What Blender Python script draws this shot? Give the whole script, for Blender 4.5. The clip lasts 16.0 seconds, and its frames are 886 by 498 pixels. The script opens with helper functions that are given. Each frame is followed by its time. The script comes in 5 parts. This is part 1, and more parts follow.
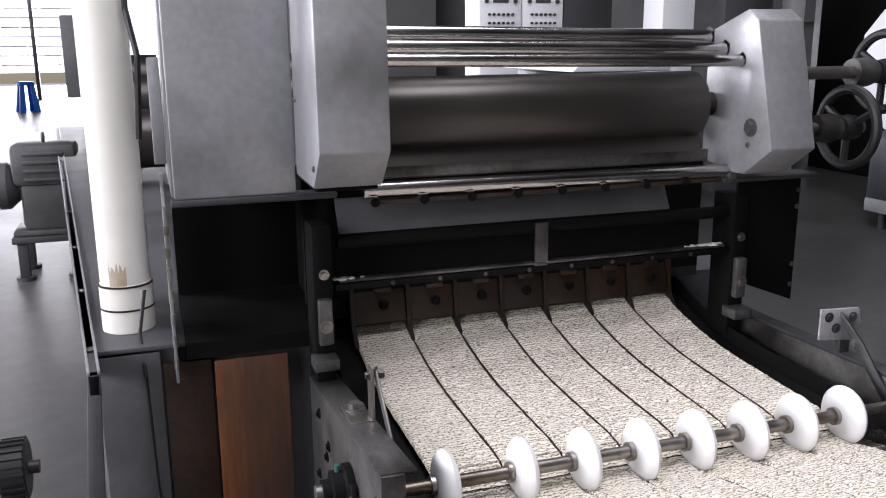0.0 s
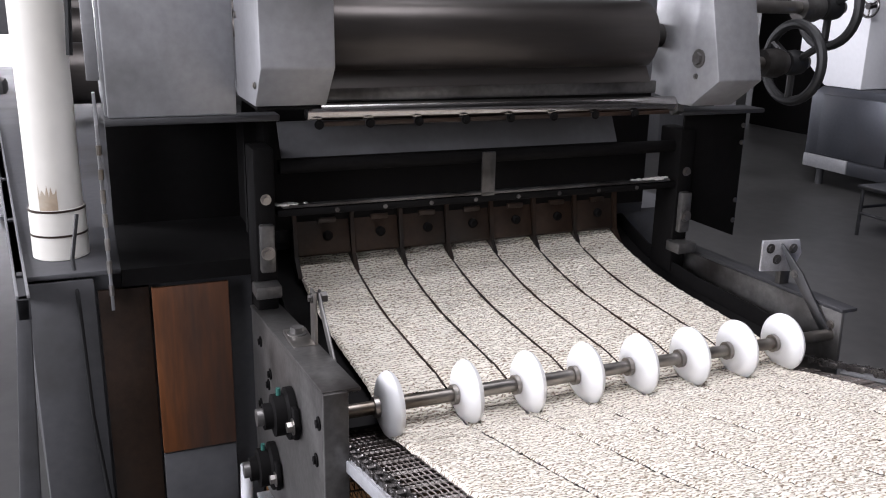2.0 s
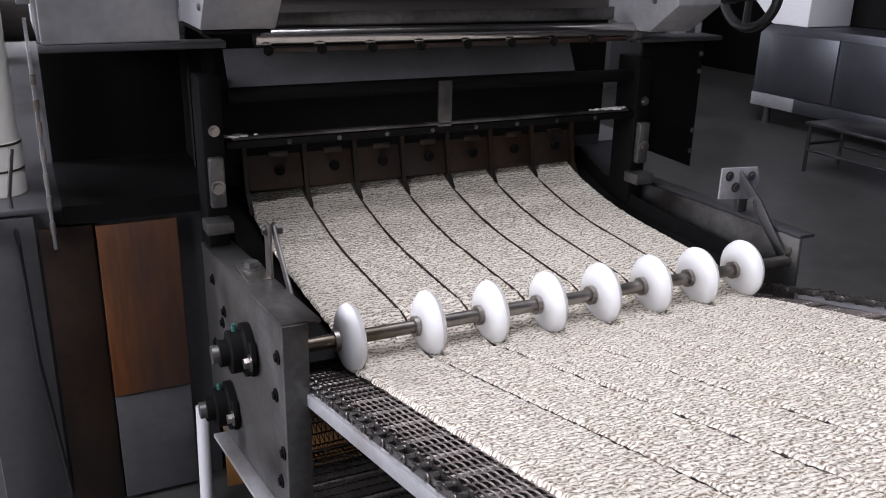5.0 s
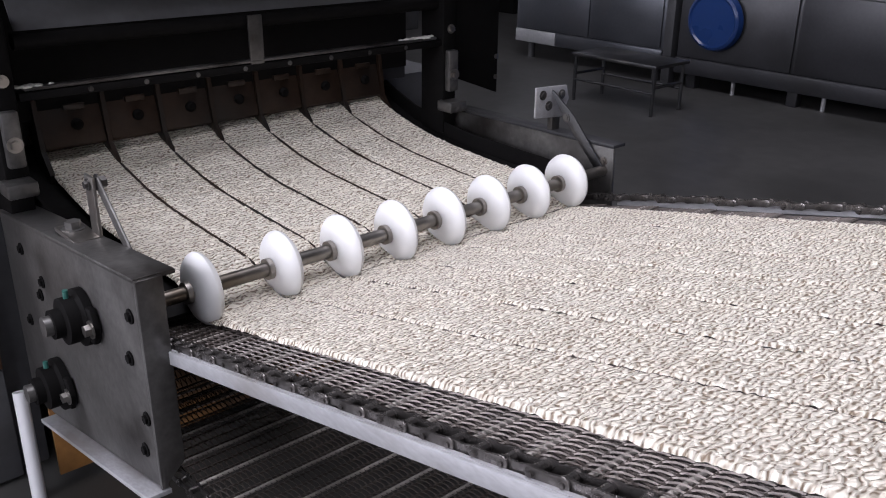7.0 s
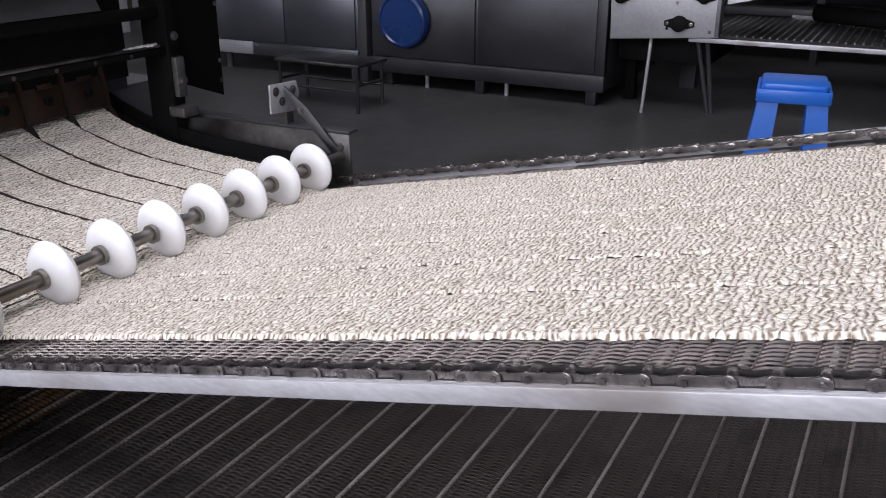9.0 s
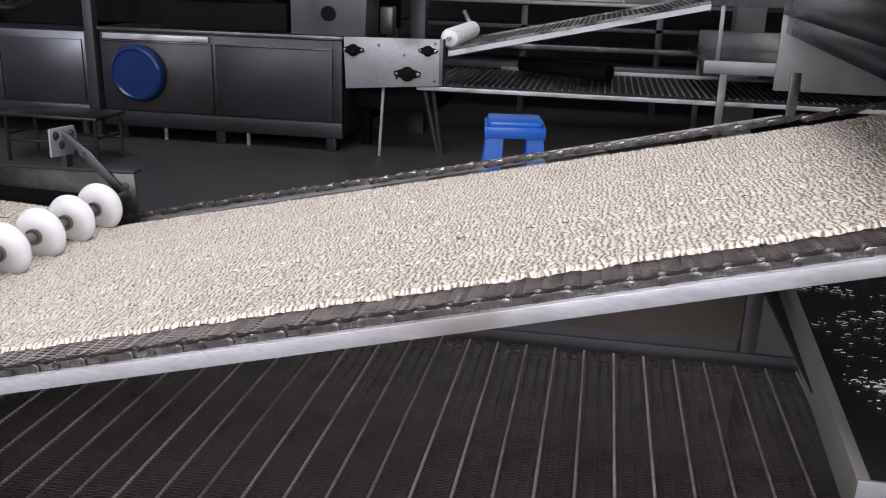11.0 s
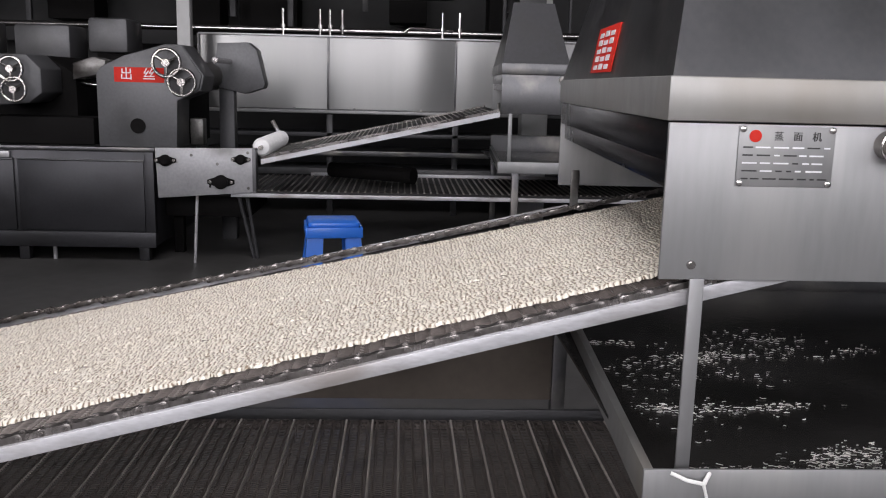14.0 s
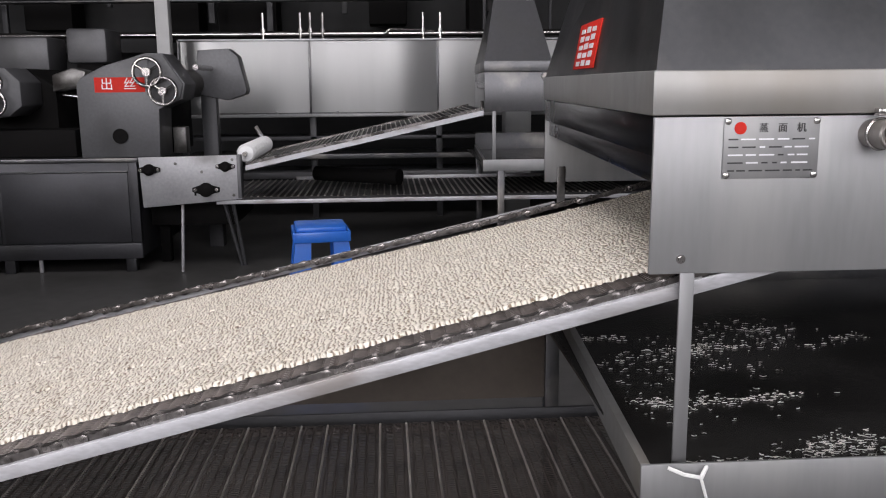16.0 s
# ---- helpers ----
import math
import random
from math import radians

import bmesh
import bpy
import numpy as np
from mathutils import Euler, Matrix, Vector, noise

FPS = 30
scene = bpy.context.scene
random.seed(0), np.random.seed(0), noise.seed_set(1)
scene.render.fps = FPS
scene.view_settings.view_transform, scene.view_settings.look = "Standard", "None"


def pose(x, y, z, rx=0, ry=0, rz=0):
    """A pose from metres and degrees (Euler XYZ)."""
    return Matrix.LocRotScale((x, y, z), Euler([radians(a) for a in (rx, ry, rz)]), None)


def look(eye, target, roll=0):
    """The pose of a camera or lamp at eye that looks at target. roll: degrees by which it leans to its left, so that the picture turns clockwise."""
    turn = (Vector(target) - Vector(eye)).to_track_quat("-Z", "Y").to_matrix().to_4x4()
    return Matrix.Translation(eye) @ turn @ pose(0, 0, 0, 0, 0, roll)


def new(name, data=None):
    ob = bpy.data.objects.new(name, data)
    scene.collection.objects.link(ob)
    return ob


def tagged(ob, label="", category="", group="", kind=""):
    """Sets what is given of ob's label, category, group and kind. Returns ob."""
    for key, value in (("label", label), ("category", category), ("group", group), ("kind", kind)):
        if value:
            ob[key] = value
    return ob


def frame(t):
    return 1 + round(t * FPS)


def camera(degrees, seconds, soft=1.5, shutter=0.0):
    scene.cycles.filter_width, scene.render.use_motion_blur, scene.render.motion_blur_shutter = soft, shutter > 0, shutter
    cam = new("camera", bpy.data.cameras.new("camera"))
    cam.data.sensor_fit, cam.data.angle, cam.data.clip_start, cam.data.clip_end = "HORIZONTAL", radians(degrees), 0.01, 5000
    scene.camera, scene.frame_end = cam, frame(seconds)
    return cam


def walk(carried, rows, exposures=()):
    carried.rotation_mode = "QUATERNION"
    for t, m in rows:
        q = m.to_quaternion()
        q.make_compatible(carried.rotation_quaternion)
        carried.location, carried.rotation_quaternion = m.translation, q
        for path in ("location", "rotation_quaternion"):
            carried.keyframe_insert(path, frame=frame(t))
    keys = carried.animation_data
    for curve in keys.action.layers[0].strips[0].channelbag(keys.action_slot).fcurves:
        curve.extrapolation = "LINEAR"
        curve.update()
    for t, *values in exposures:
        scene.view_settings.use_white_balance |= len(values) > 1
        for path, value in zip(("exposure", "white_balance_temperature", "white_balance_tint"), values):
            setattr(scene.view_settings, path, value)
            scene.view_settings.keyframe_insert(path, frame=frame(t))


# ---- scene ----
cam = camera(54.0, 16.0, 1.1)

PATH = [
    (0, (1.193, -0.535, 0.687), (-0.651, 0.084, 0.219), -0.4),
    (0.5, (1.2, -0.537, 0.674), (-0.637, 0.089, 0.19), -0.5),
    (1, (1.209, -0.544, 0.655), (-0.61, 0.101, 0.131), 1),
    (1.5, (1.189, -0.535, 0.624), (-0.597, 0.192, 0.093), 1.9),
    (2, (1.182, -0.531, 0.619), (-0.595, 0.197, 0.061), 1.1),
    (2.5, (1.171, -0.532, 0.612), (-0.584, 0.229, 0.028), 1.4),
    (3, (1.152, -0.533, 0.593), (-0.573, 0.278, -0.013), 1.3),
    (3.5, (1.153, -0.539, 0.584), (-0.562, 0.282, -0.036), 1.6),
    (6, (1.133, -0.53, 0.563), (-0.507, 0.344, -0.177), 1.3),
    (6.5, (1.11, -0.559, 0.538), (-0.382, 0.537, -0.219), 0.9),
    (7, (1.0772, -0.625, 0.5294), (-0.3076, 0.603, -0.2286), 0.62),
    (7.5, (1.0462, -0.6774, 0.5616), (-0.2226, 0.6386, -0.2506), 0.36),
    (8, (1.0568, -0.6968, 0.532), (-0.1474, 0.6956, -0.248), -1.26),
    (8.5, (1.0934, -0.7504, 0.5254), (0.0566, 0.784, -0.2282), -1.02),
    (9, (1.1078, -0.7929, 0.5259), (0.2226, 0.8419, -0.2096), -0.05),
    (11.5, (1.069, -1.109, 0.526), (0.864, 0.797, -0.043), 1.7),
    (12, (1.054, -1.172, 0.532), (0.941, 0.758, 0.02), 1.4),
    (12.5, (1.018, -1.265, 0.541), (0.944, 0.671, 0.044), 0.6),
    (13, (1.03, -1.274, 0.534), (0.998, 0.671, 0.069), 0.4),
    (13.5, (1.032, -1.286, 0.547), (1.076, 0.672, 0.142), 0.7),
    (14, (1.036, -1.279, 0.545), (1.135, 0.684, 0.173), 1.4),
    (14.5, (1.034, -1.281, 0.563), (1.177, 0.681, 0.201), 0.3),
    (15, (1.035, -1.282, 0.562), (1.17, 0.68, 0.198), 0.1),
    (15.5, (1.032, -1.283, 0.561), (1.182, 0.676, 0.183), -0.1),
    (16, (1.035, -1.274, 0.549), (1.161, 0.687, 0.175), -0.5),
]
walk(cam, [(t, look(eye, target, roll)) for t, eye, target, roll in PATH], ((0.0, 0.2, 6350, 18), (3.5, 0.06, 6300, 18), (6.0, -0.28, 6250, 20), (9.0, -0.28, 6250, 20), (12.0, -0.34, 6550, 18), (16.0, -0.38, 6650, 17)))

# ---- light ----
FLOOR = -0.55
world = bpy.data.worlds.new("world")
scene.world = world
world.use_nodes = True
wn = world.node_tree
sky = wn.nodes.new("ShaderNodeTexSky")
sky.sky_type = "NISHITA"
sky.sun_disc = False
sky.sun_elevation, sky.sun_rotation = radians(40), radians(200)
wn.links.new(sky.outputs["Color"], wn.nodes["Background"].inputs["Color"])
wn.nodes["Background"].inputs["Strength"].default_value = 0.1


def window_light(name, eye, target, sx, sy, watts, colour=(0.96, 0.98, 1.0)):
    data = bpy.data.lights.new(name, "AREA")
    data.shape, data.size, data.size_y, data.energy, data.color = "RECTANGLE", sx, sy, watts, colour
    ob = new(name, data)
    ob.matrix_world = look(eye, target)
    return ob


for n, x in enumerate((-5.0, 0.6, 6.2)):
    window_light("window_daylight", (x, -6.9, 2.6), (x, 0, 1.6), 3.6, 2.6, (560, 430, 270)[n])
window_light("door_daylight", (-27.5, -2.0, 1.2), (0, -2.0, 0.6), 8.0, 3.4, 2300)
# fill lamp added under the closed ceiling to light the noodles from above
window_light("overhead_fill", (0.1, 0.2, 4.75), (0.2, 0.4, 0), 4.4, 1.8, 240)


# ---- materials ----
def mat(name, base, rough=0.5, metal=0.0, grain=40.0, vary=0.15, stain=None, stain_at=0.62, bump=0.1, stretch=(1, 1, 1), spec=0.5, obvar=0.0, fine=0.0):
    m = bpy.data.materials.new(name)
    m.use_nodes = True
    t = m.node_tree
    b = t.nodes["Principled BSDF"]
    N, L = t.nodes.new, t.links.new
    co = N("ShaderNodeTexCoord")
    mp = N("ShaderNodeMapping")
    mp.inputs["Scale"].default_value = stretch
    L(co.outputs["Object"], mp.inputs["Vector"])
    n1, n2 = N("ShaderNodeTexNoise"), N("ShaderNodeTexNoise")
    for n, s, d in ((n1, grain, 6), (n2, grain * 0.09, 4)):
        n.inputs["Scale"].default_value, n.inputs["Detail"].default_value = s, d
        L(mp.outputs["Vector"], n.inputs["Vector"])
    add = N("ShaderNodeMath")
    add.operation = "ADD"
    L(n1.outputs["Fac"], add.inputs[0])
    L(n2.outputs["Fac"], add.inputs[1])
    rng = N("ShaderNodeMapRange")
    rng.inputs["From Min"].default_value, rng.inputs["From Max"].default_value = 0.6, 1.4
    rng.inputs["To Min"].default_value, rng.inputs["To Max"].default_value = 1 - vary, 1 + vary
    L(add.outputs[0], rng.inputs["Value"])
    last = rng.outputs[0]
    if obvar:
        oi = N("ShaderNodeObjectInfo")
        ov = N("ShaderNodeMapRange")
        ov.inputs["To Min"].default_value, ov.inputs["To Max"].default_value = 1 - obvar, 1 + obvar
        L(oi.outputs["Random"], ov.inputs["Value"])
        mu = N("ShaderNodeMath")
        mu.operation = "MULTIPLY"
        L(last, mu.inputs[0])
        L(ov.outputs[0], mu.inputs[1])
        last = mu.outputs[0]
    mix = N("ShaderNodeVectorMath")
    mix.operation = "SCALE"
    mix.inputs[0].default_value = base
    L(last, mix.inputs["Scale"])
    colour = mix.outputs["Vector"]
    rr = N("ShaderNodeMapRange")
    rr.inputs["To Min"].default_value, rr.inputs["To Max"].default_value = max(0.03, rough - 0.12), min(1, rough + 0.12)
    L(n2.outputs["Fac"], rr.inputs["Value"])
    if stain:
        n3 = N("ShaderNodeTexNoise")
        n3.inputs["Scale"].default_value, n3.inputs["Detail"].default_value = grain * 0.05, 8
        L(mp.outputs["Vector"], n3.inputs["Vector"])
        r3 = N("ShaderNodeMapRange")
        r3.inputs["From Min"].default_value, r3.inputs["From Max"].default_value = stain_at - 0.08, stain_at + 0.08
        L(n3.outputs["Fac"], r3.inputs["Value"])
        mx = N("ShaderNodeMix")
        mx.data_type = "RGBA"
        mx.inputs["B"].default_value = (*stain, 1)
        L(r3.outputs[0], mx.inputs["Factor"])
        L(colour, mx.inputs["A"])
        colour = mx.outputs["Result"]
    L(colour, b.inputs["Base Color"])
    L(rr.outputs[0], b.inputs["Roughness"])
    b.inputs["Metallic"].default_value = metal
    b.inputs["Specular IOR Level"].default_value = spec
    if bump:
        bp = N("ShaderNodeBump")
        bp.inputs["Strength"].default_value, bp.inputs["Distance"].default_value = bump, 0.002
        L(n1.outputs["Fac"], bp.inputs["Height"])
        out = bp.outputs["Normal"]
        if fine:
            v = N("ShaderNodeTexNoise")
            v.inputs["Scale"].default_value, v.inputs["Detail"].default_value, v.inputs["Distortion"].default_value = fine, 2, 1.2
            L(mp.outputs["Vector"], v.inputs["Vector"])
            b2 = N("ShaderNodeBump")
            b2.inputs["Strength"].default_value, b2.inputs["Distance"].default_value = 0.6, 0.003
            L(v.outputs["Fac"], b2.inputs["Height"])
            L(out, b2.inputs["Normal"])
            out = b2.outputs["Normal"]
        L(out, b.inputs["Normal"])
    return m


M_PAINT = mat("grey_paint", (0.31, 0.31, 0.32), 0.42, 0.3, 60, 0.16, (0.15, 0.148, 0.147), 0.63, 0.05)
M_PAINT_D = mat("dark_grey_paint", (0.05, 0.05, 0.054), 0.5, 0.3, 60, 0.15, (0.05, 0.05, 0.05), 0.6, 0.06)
M_BASE = mat("machine_base_paint", (0.085, 0.085, 0.09), 0.55, 0.1, 50, 0.18, (0.05, 0.048, 0.045), 0.6, 0.08)
# greasy black steel, and the shade colour of sheets inside openings
M_BLACK = mat("black_grease_and_shade", (0.006, 0.0055, 0.0055), 0.75, 0.0, 60, 0.3, None, 0, 0.15, spec=0.1)
M_OIL = mat("oily_dark_steel", (0.14, 0.135, 0.13), 0.38, 0.6, 90, 0.35, (0.03, 0.026, 0.024), 0.55, 0.2)
M_RUST = mat("rusty_panel", (0.16, 0.055, 0.016), 0.5, 0.2, 40, 0.5, (0.05, 0.04, 0.036), 0.52, 0.08, (2.0, 2.6, 0.3))
M_BROWN = mat("caked_brown_steel", (0.032, 0.018, 0.011), 0.45, 0.3, 70, 0.4, (0.02, 0.017, 0.015), 0.55, 0.3)
M_STEEL = mat("polished_steel", (0.46, 0.44, 0.43), 0.22, 1.0, 50, 0.12, (0.3, 0.28, 0.26), 0.66, 0.02)
M_SHAFT = mat("worn_shaft_steel", (0.32, 0.3, 0.28), 0.32, 0.9, 50, 0.25, (0.1, 0.08, 0.06), 0.58, 0.05)
M_ROLL = mat("roller_steel", (0.075, 0.067, 0.062), 0.4, 0.7, 30, 0.15, None, 0, 0.02, (3, 0.3, 3))
M_INOX = mat("brushed_stainless", (0.24, 0.24, 0.243), 0.48, 0.6, 120, 0.07, (0.31, 0.305, 0.3), 0.66, 0.03, (1, 1, 0.15))
M_TUNNEL = mat("cloudy_stainless", (0.21, 0.21, 0.21), 0.36, 1.0, 14, 0.05, (0.17, 0.17, 0.17), 0.6, 0, (1, 1, 0.1))
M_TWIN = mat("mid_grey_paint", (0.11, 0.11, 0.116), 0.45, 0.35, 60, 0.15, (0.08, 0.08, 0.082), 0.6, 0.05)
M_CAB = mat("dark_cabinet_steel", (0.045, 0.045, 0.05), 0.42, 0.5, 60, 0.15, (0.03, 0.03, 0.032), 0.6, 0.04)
M_CABPALE = mat("pale_cabinet_steel", (0.085, 0.089, 0.102), 0.36, 0.7, 60, 0.12, (0.1, 0.1, 0.11), 0.6, 0.04)
M_RIM = mat("stained_steel_band", (0.28, 0.28, 0.275), 0.46, 0.5, 40, 0.14, (0.2, 0.185, 0.165), 0.6, 0.04, (1, 1, 0.5))
M_SHIELD = mat("brown_grey_sheet", (0.12, 0.1, 0.085), 0.5, 0.1, 40, 0.15, (0.08, 0.066, 0.056), 0.6, 0.05)
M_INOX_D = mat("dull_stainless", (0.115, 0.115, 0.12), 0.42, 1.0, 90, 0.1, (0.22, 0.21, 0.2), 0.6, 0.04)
M_DARKINOX = mat("dark_mirror_stainless", (0.065, 0.065, 0.068), 0.26, 1.0, 60, 0.12, (0.07, 0.07, 0.07), 0.6, 0.03)
M_RAIL = mat("scratched_aluminium_rail", (0.47, 0.47, 0.49), 0.42, 0.35, 260, 0.2, (0.27, 0.25, 0.24), 0.58, 0.08, (0.3, 1, 1))
M_CHAIN = mat("oily_chain_steel", (0.2, 0.185, 0.178), 0.28, 0.85, 120, 0.4, (0.03, 0.027, 0.025), 0.55, 0.1, obvar=0.1)
M_MESH = mat("dark_wire_mesh", (0.128, 0.108, 0.098), 0.38, 0.4, 120, 0.4, (0.04, 0.036, 0.034), 0.6, 0.1, obvar=0.15)
M_MATB = mat("greasy_belt_wire", (0.008, 0.007, 0.007), 0.6, 0.2, 100, 0.3, None, 0, 0.3)
M_ROD = mat("worn_belt_rod", (0.52, 0.48, 0.45), 0.4, 0.3, 100, 0.3, (0.1, 0.085, 0.075), 0.6, 0.1, obvar=0.3)
M_DISC = mat("white_nylon", (0.8, 0.8, 0.8), 0.38, 0.0, 60, 0.03, None, 0, 0.02)
M_PVC = mat("cream_pvc_pipe", (0.83, 0.8, 0.73), 0.35, 0.0, 25, 0.05, (0.6, 0.5, 0.38), 0.68, 0.02)
M_STAIN = mat("brown_pipe_stain", (0.3, 0.18, 0.09), 0.5, 0.0, 90, 0.4, (0.65, 0.6, 0.5), 0.5, 0.05)
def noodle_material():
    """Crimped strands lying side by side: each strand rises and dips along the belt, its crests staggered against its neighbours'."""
    m = bpy.data.materials.new("raw_noodle")
    m.use_nodes = True
    t = m.node_tree
    p = t.nodes["Principled BSDF"]
    N, L = t.nodes.new, t.links.new

    def math_node(op, a, b=None):
        n = N("ShaderNodeMath")
        n.operation = op
        for k, v in enumerate((a, b)):
            if v is None:
                continue
            if isinstance(v, (int, float)):
                n.inputs[k].default_value = v
            else:
                L(v, n.inputs[k])
        return n.outputs[0]

    def noise_node(vec, scale, size, detail=2.0):
        mp = N("ShaderNodeMapping")
        mp.inputs["Scale"].default_value = scale
        L(vec, mp.inputs["Vector"])
        n = N("ShaderNodeTexNoise")
        n.inputs["Scale"].default_value, n.inputs["Detail"].default_value = size, detail
        L(mp.outputs["Vector"], n.inputs["Vector"])
        return n.outputs["Fac"]

    co, oi = N("ShaderNodeTexCoord"), N("ShaderNodeObjectInfo")
    sc = N("ShaderNodeVectorMath")
    sc.operation = "SCALE"
    sc.inputs[0].default_value = (31.0, 17.0, 0.0)
    L(oi.outputs["Random"], sc.inputs["Scale"])
    ad = N("ShaderNodeVectorMath")
    ad.operation = "ADD"
    L(co.outputs["Object"], ad.inputs[0])
    L(sc.outputs["Vector"], ad.inputs[1])
    v = ad.outputs["Vector"]
    sep = N("ShaderNodeSeparateXYZ")
    L(v, sep.inputs[0])
    x, y = sep.outputs["X"], sep.outputs["Y"]
    swing = noise_node(v, (0.62, 0.5, 0.0), 120.0, 1.0)
    drift = noise_node(v, (1.0, 1.0, 0.0), 60.0, 1.0)
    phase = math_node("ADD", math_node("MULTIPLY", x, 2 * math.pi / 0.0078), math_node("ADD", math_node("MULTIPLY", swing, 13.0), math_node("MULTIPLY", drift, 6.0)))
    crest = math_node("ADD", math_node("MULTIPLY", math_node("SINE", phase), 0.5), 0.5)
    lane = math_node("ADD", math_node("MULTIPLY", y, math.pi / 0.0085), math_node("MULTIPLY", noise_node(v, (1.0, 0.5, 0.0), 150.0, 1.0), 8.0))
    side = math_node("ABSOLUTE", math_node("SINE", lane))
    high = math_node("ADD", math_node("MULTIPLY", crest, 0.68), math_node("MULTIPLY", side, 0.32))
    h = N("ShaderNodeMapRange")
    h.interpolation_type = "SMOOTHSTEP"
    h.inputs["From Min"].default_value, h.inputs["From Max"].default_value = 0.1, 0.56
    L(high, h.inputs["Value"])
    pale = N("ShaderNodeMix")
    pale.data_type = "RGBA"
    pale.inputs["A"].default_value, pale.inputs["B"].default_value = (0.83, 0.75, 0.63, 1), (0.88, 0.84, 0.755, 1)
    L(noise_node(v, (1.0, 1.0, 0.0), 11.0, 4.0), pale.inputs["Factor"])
    # shade between the strands is put into the colour: dips turn brown
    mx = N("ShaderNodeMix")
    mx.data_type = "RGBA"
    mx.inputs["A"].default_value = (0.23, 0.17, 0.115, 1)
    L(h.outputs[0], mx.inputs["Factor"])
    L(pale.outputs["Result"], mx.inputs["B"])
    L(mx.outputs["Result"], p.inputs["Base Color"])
    p.inputs["Roughness"].default_value = 0.55
    bp = N("ShaderNodeBump")
    bp.inputs["Strength"].default_value, bp.inputs["Distance"].default_value = 1.0, 0.003
    L(high, bp.inputs["Height"])
    L(bp.outputs["Normal"], p.inputs["Normal"])
    return m


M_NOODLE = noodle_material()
M_FLOOR = mat("worn_concrete_floor", (0.075, 0.073, 0.071), 0.42, 0.0, 14, 0.3, (0.04, 0.039, 0.037), 0.58, 0.15)
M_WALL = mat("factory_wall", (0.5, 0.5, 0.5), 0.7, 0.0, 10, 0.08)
# the hall's shade is put into this near-black wall colour
M_DARKWALL = mat("shaded_wall", (0.022, 0.022, 0.023), 0.8, 0.0, 10, 0.2)
M_RED = mat("red_sign_paint", (0.55, 0.025, 0.015), 0.6, 0.0, 60, 0.08, None, 0, 0.02, spec=0.2)
M_WHITE = mat("white_enamel", (0.72, 0.72, 0.74), 0.35, 0.0, 40, 0.04, None, 0, 0.02)
M_BLUE = mat("blue_plastic", (0.02, 0.15, 0.62), 0.35, 0.0, 40, 0.06, None, 0, 0.03)
M_BLUED = mat("dark_blue_plastic", (0.008, 0.03, 0.12), 0.3, 0.0, 40, 0.08, None, 0, 0.03)
M_RUBBER = mat("black_rubber", (0.011, 0.011, 0.0115), 0.5, 0.0, 60, 0.2, None, 0, 0.05)
M_PRINT = mat("dark_print", (0.03, 0.03, 0.03), 0.6)
M_CLOTH = mat("white_string", (0.7, 0.7, 0.68), 0.8, 0.0, 200, 0.1, None, 0, 0.2)
M_FLOUR = mat("spilled_flour", (0.7, 0.68, 0.64), 0.85, 0.0, 200, 0.1, None, 0, 0.4)
M_SCREEN = mat("dark_screen", (0.06, 0.065, 0.07), 0.15)
M_WETBLACK = mat("wet_black_tray", (0.012, 0.0115, 0.011), 0.2, 0.0, 40, 0.5, (0.04, 0.038, 0.037), 0.54, 0.3)
M_BRIGHT = bpy.data.materials.new("daylight_outside")
M_BRIGHT.use_nodes = True
bb = M_BRIGHT.node_tree.nodes["Principled BSDF"]
bb.inputs["Emission Color"].default_value, bb.inputs["Emission Strength"].default_value = (0.95, 0.98, 1, 1), 1.6


# ---- building blocks ----
def finish(bm, smooth=False):
    me = bpy.data.meshes.new("mesh")
    bmesh.ops.recalc_face_normals(bm, faces=bm.faces)
    if smooth:
        for f in bm.faces:
            f.smooth = True
        for e in bm.edges:
            if len(e.link_faces) == 2 and e.calc_face_angle(0) > 0.6:
                e.smooth = False
    bm.to_mesh(me)
    bm.free()
    return me


def part(name, bm, material, parent=None, label="", smooth=True):
    me = finish(bm, smooth) if isinstance(bm, bmesh.types.BMesh) else bm
    if not me.materials:
        me.materials.append(material)
    ob = new(name, me)
    if parent:
        ob.parent = parent
    if label:
        ob["label"] = label
    return ob


def thing(name, label, category, group="", m=None):
    ob = new(name)
    ob.empty_display_size = 0.05
    if m is not None:
        ob.matrix_world = m
    return tagged(ob, label, category, group)


def box(x0, x1, y0, y1, z0, z1, bev=0.002, bm=None):
    bm = bm or bmesh.new()
    r = bmesh.ops.create_cube(bm, size=1.0)
    for v in r["verts"]:
        v.co = Vector(((x0 + x1) / 2 + v.co.x * (x1 - x0), (y0 + y1) / 2 + v.co.y * (y1 - y0), (z0 + z1) / 2 + v.co.z * (z1 - z0)))
    if bev:
        edges = list({e for v in r["verts"] for e in v.link_edges})
        bmesh.ops.bevel(bm, geom=edges, offset=min(bev, 0.3 * min(x1 - x0, y1 - y0, z1 - z0)), segments=2, affect="EDGES", profile=0.5)
    return bm


def tube(a, b, r, seg=20, bm=None, r2=None, bev=0.0):
    """A solid round bar from a to b."""
    bm = bm or bmesh.new()
    a, b = Vector(a), Vector(b)
    m = Matrix.Translation((a + b) / 2) @ (b - a).to_track_quat("Z", "Y").to_matrix().to_4x4()
    bmesh.ops.create_cone(bm, cap_ends=True, segments=seg, radius1=r, radius2=r if r2 is None else r2, depth=(b - a).length, matrix=m)
    return bm


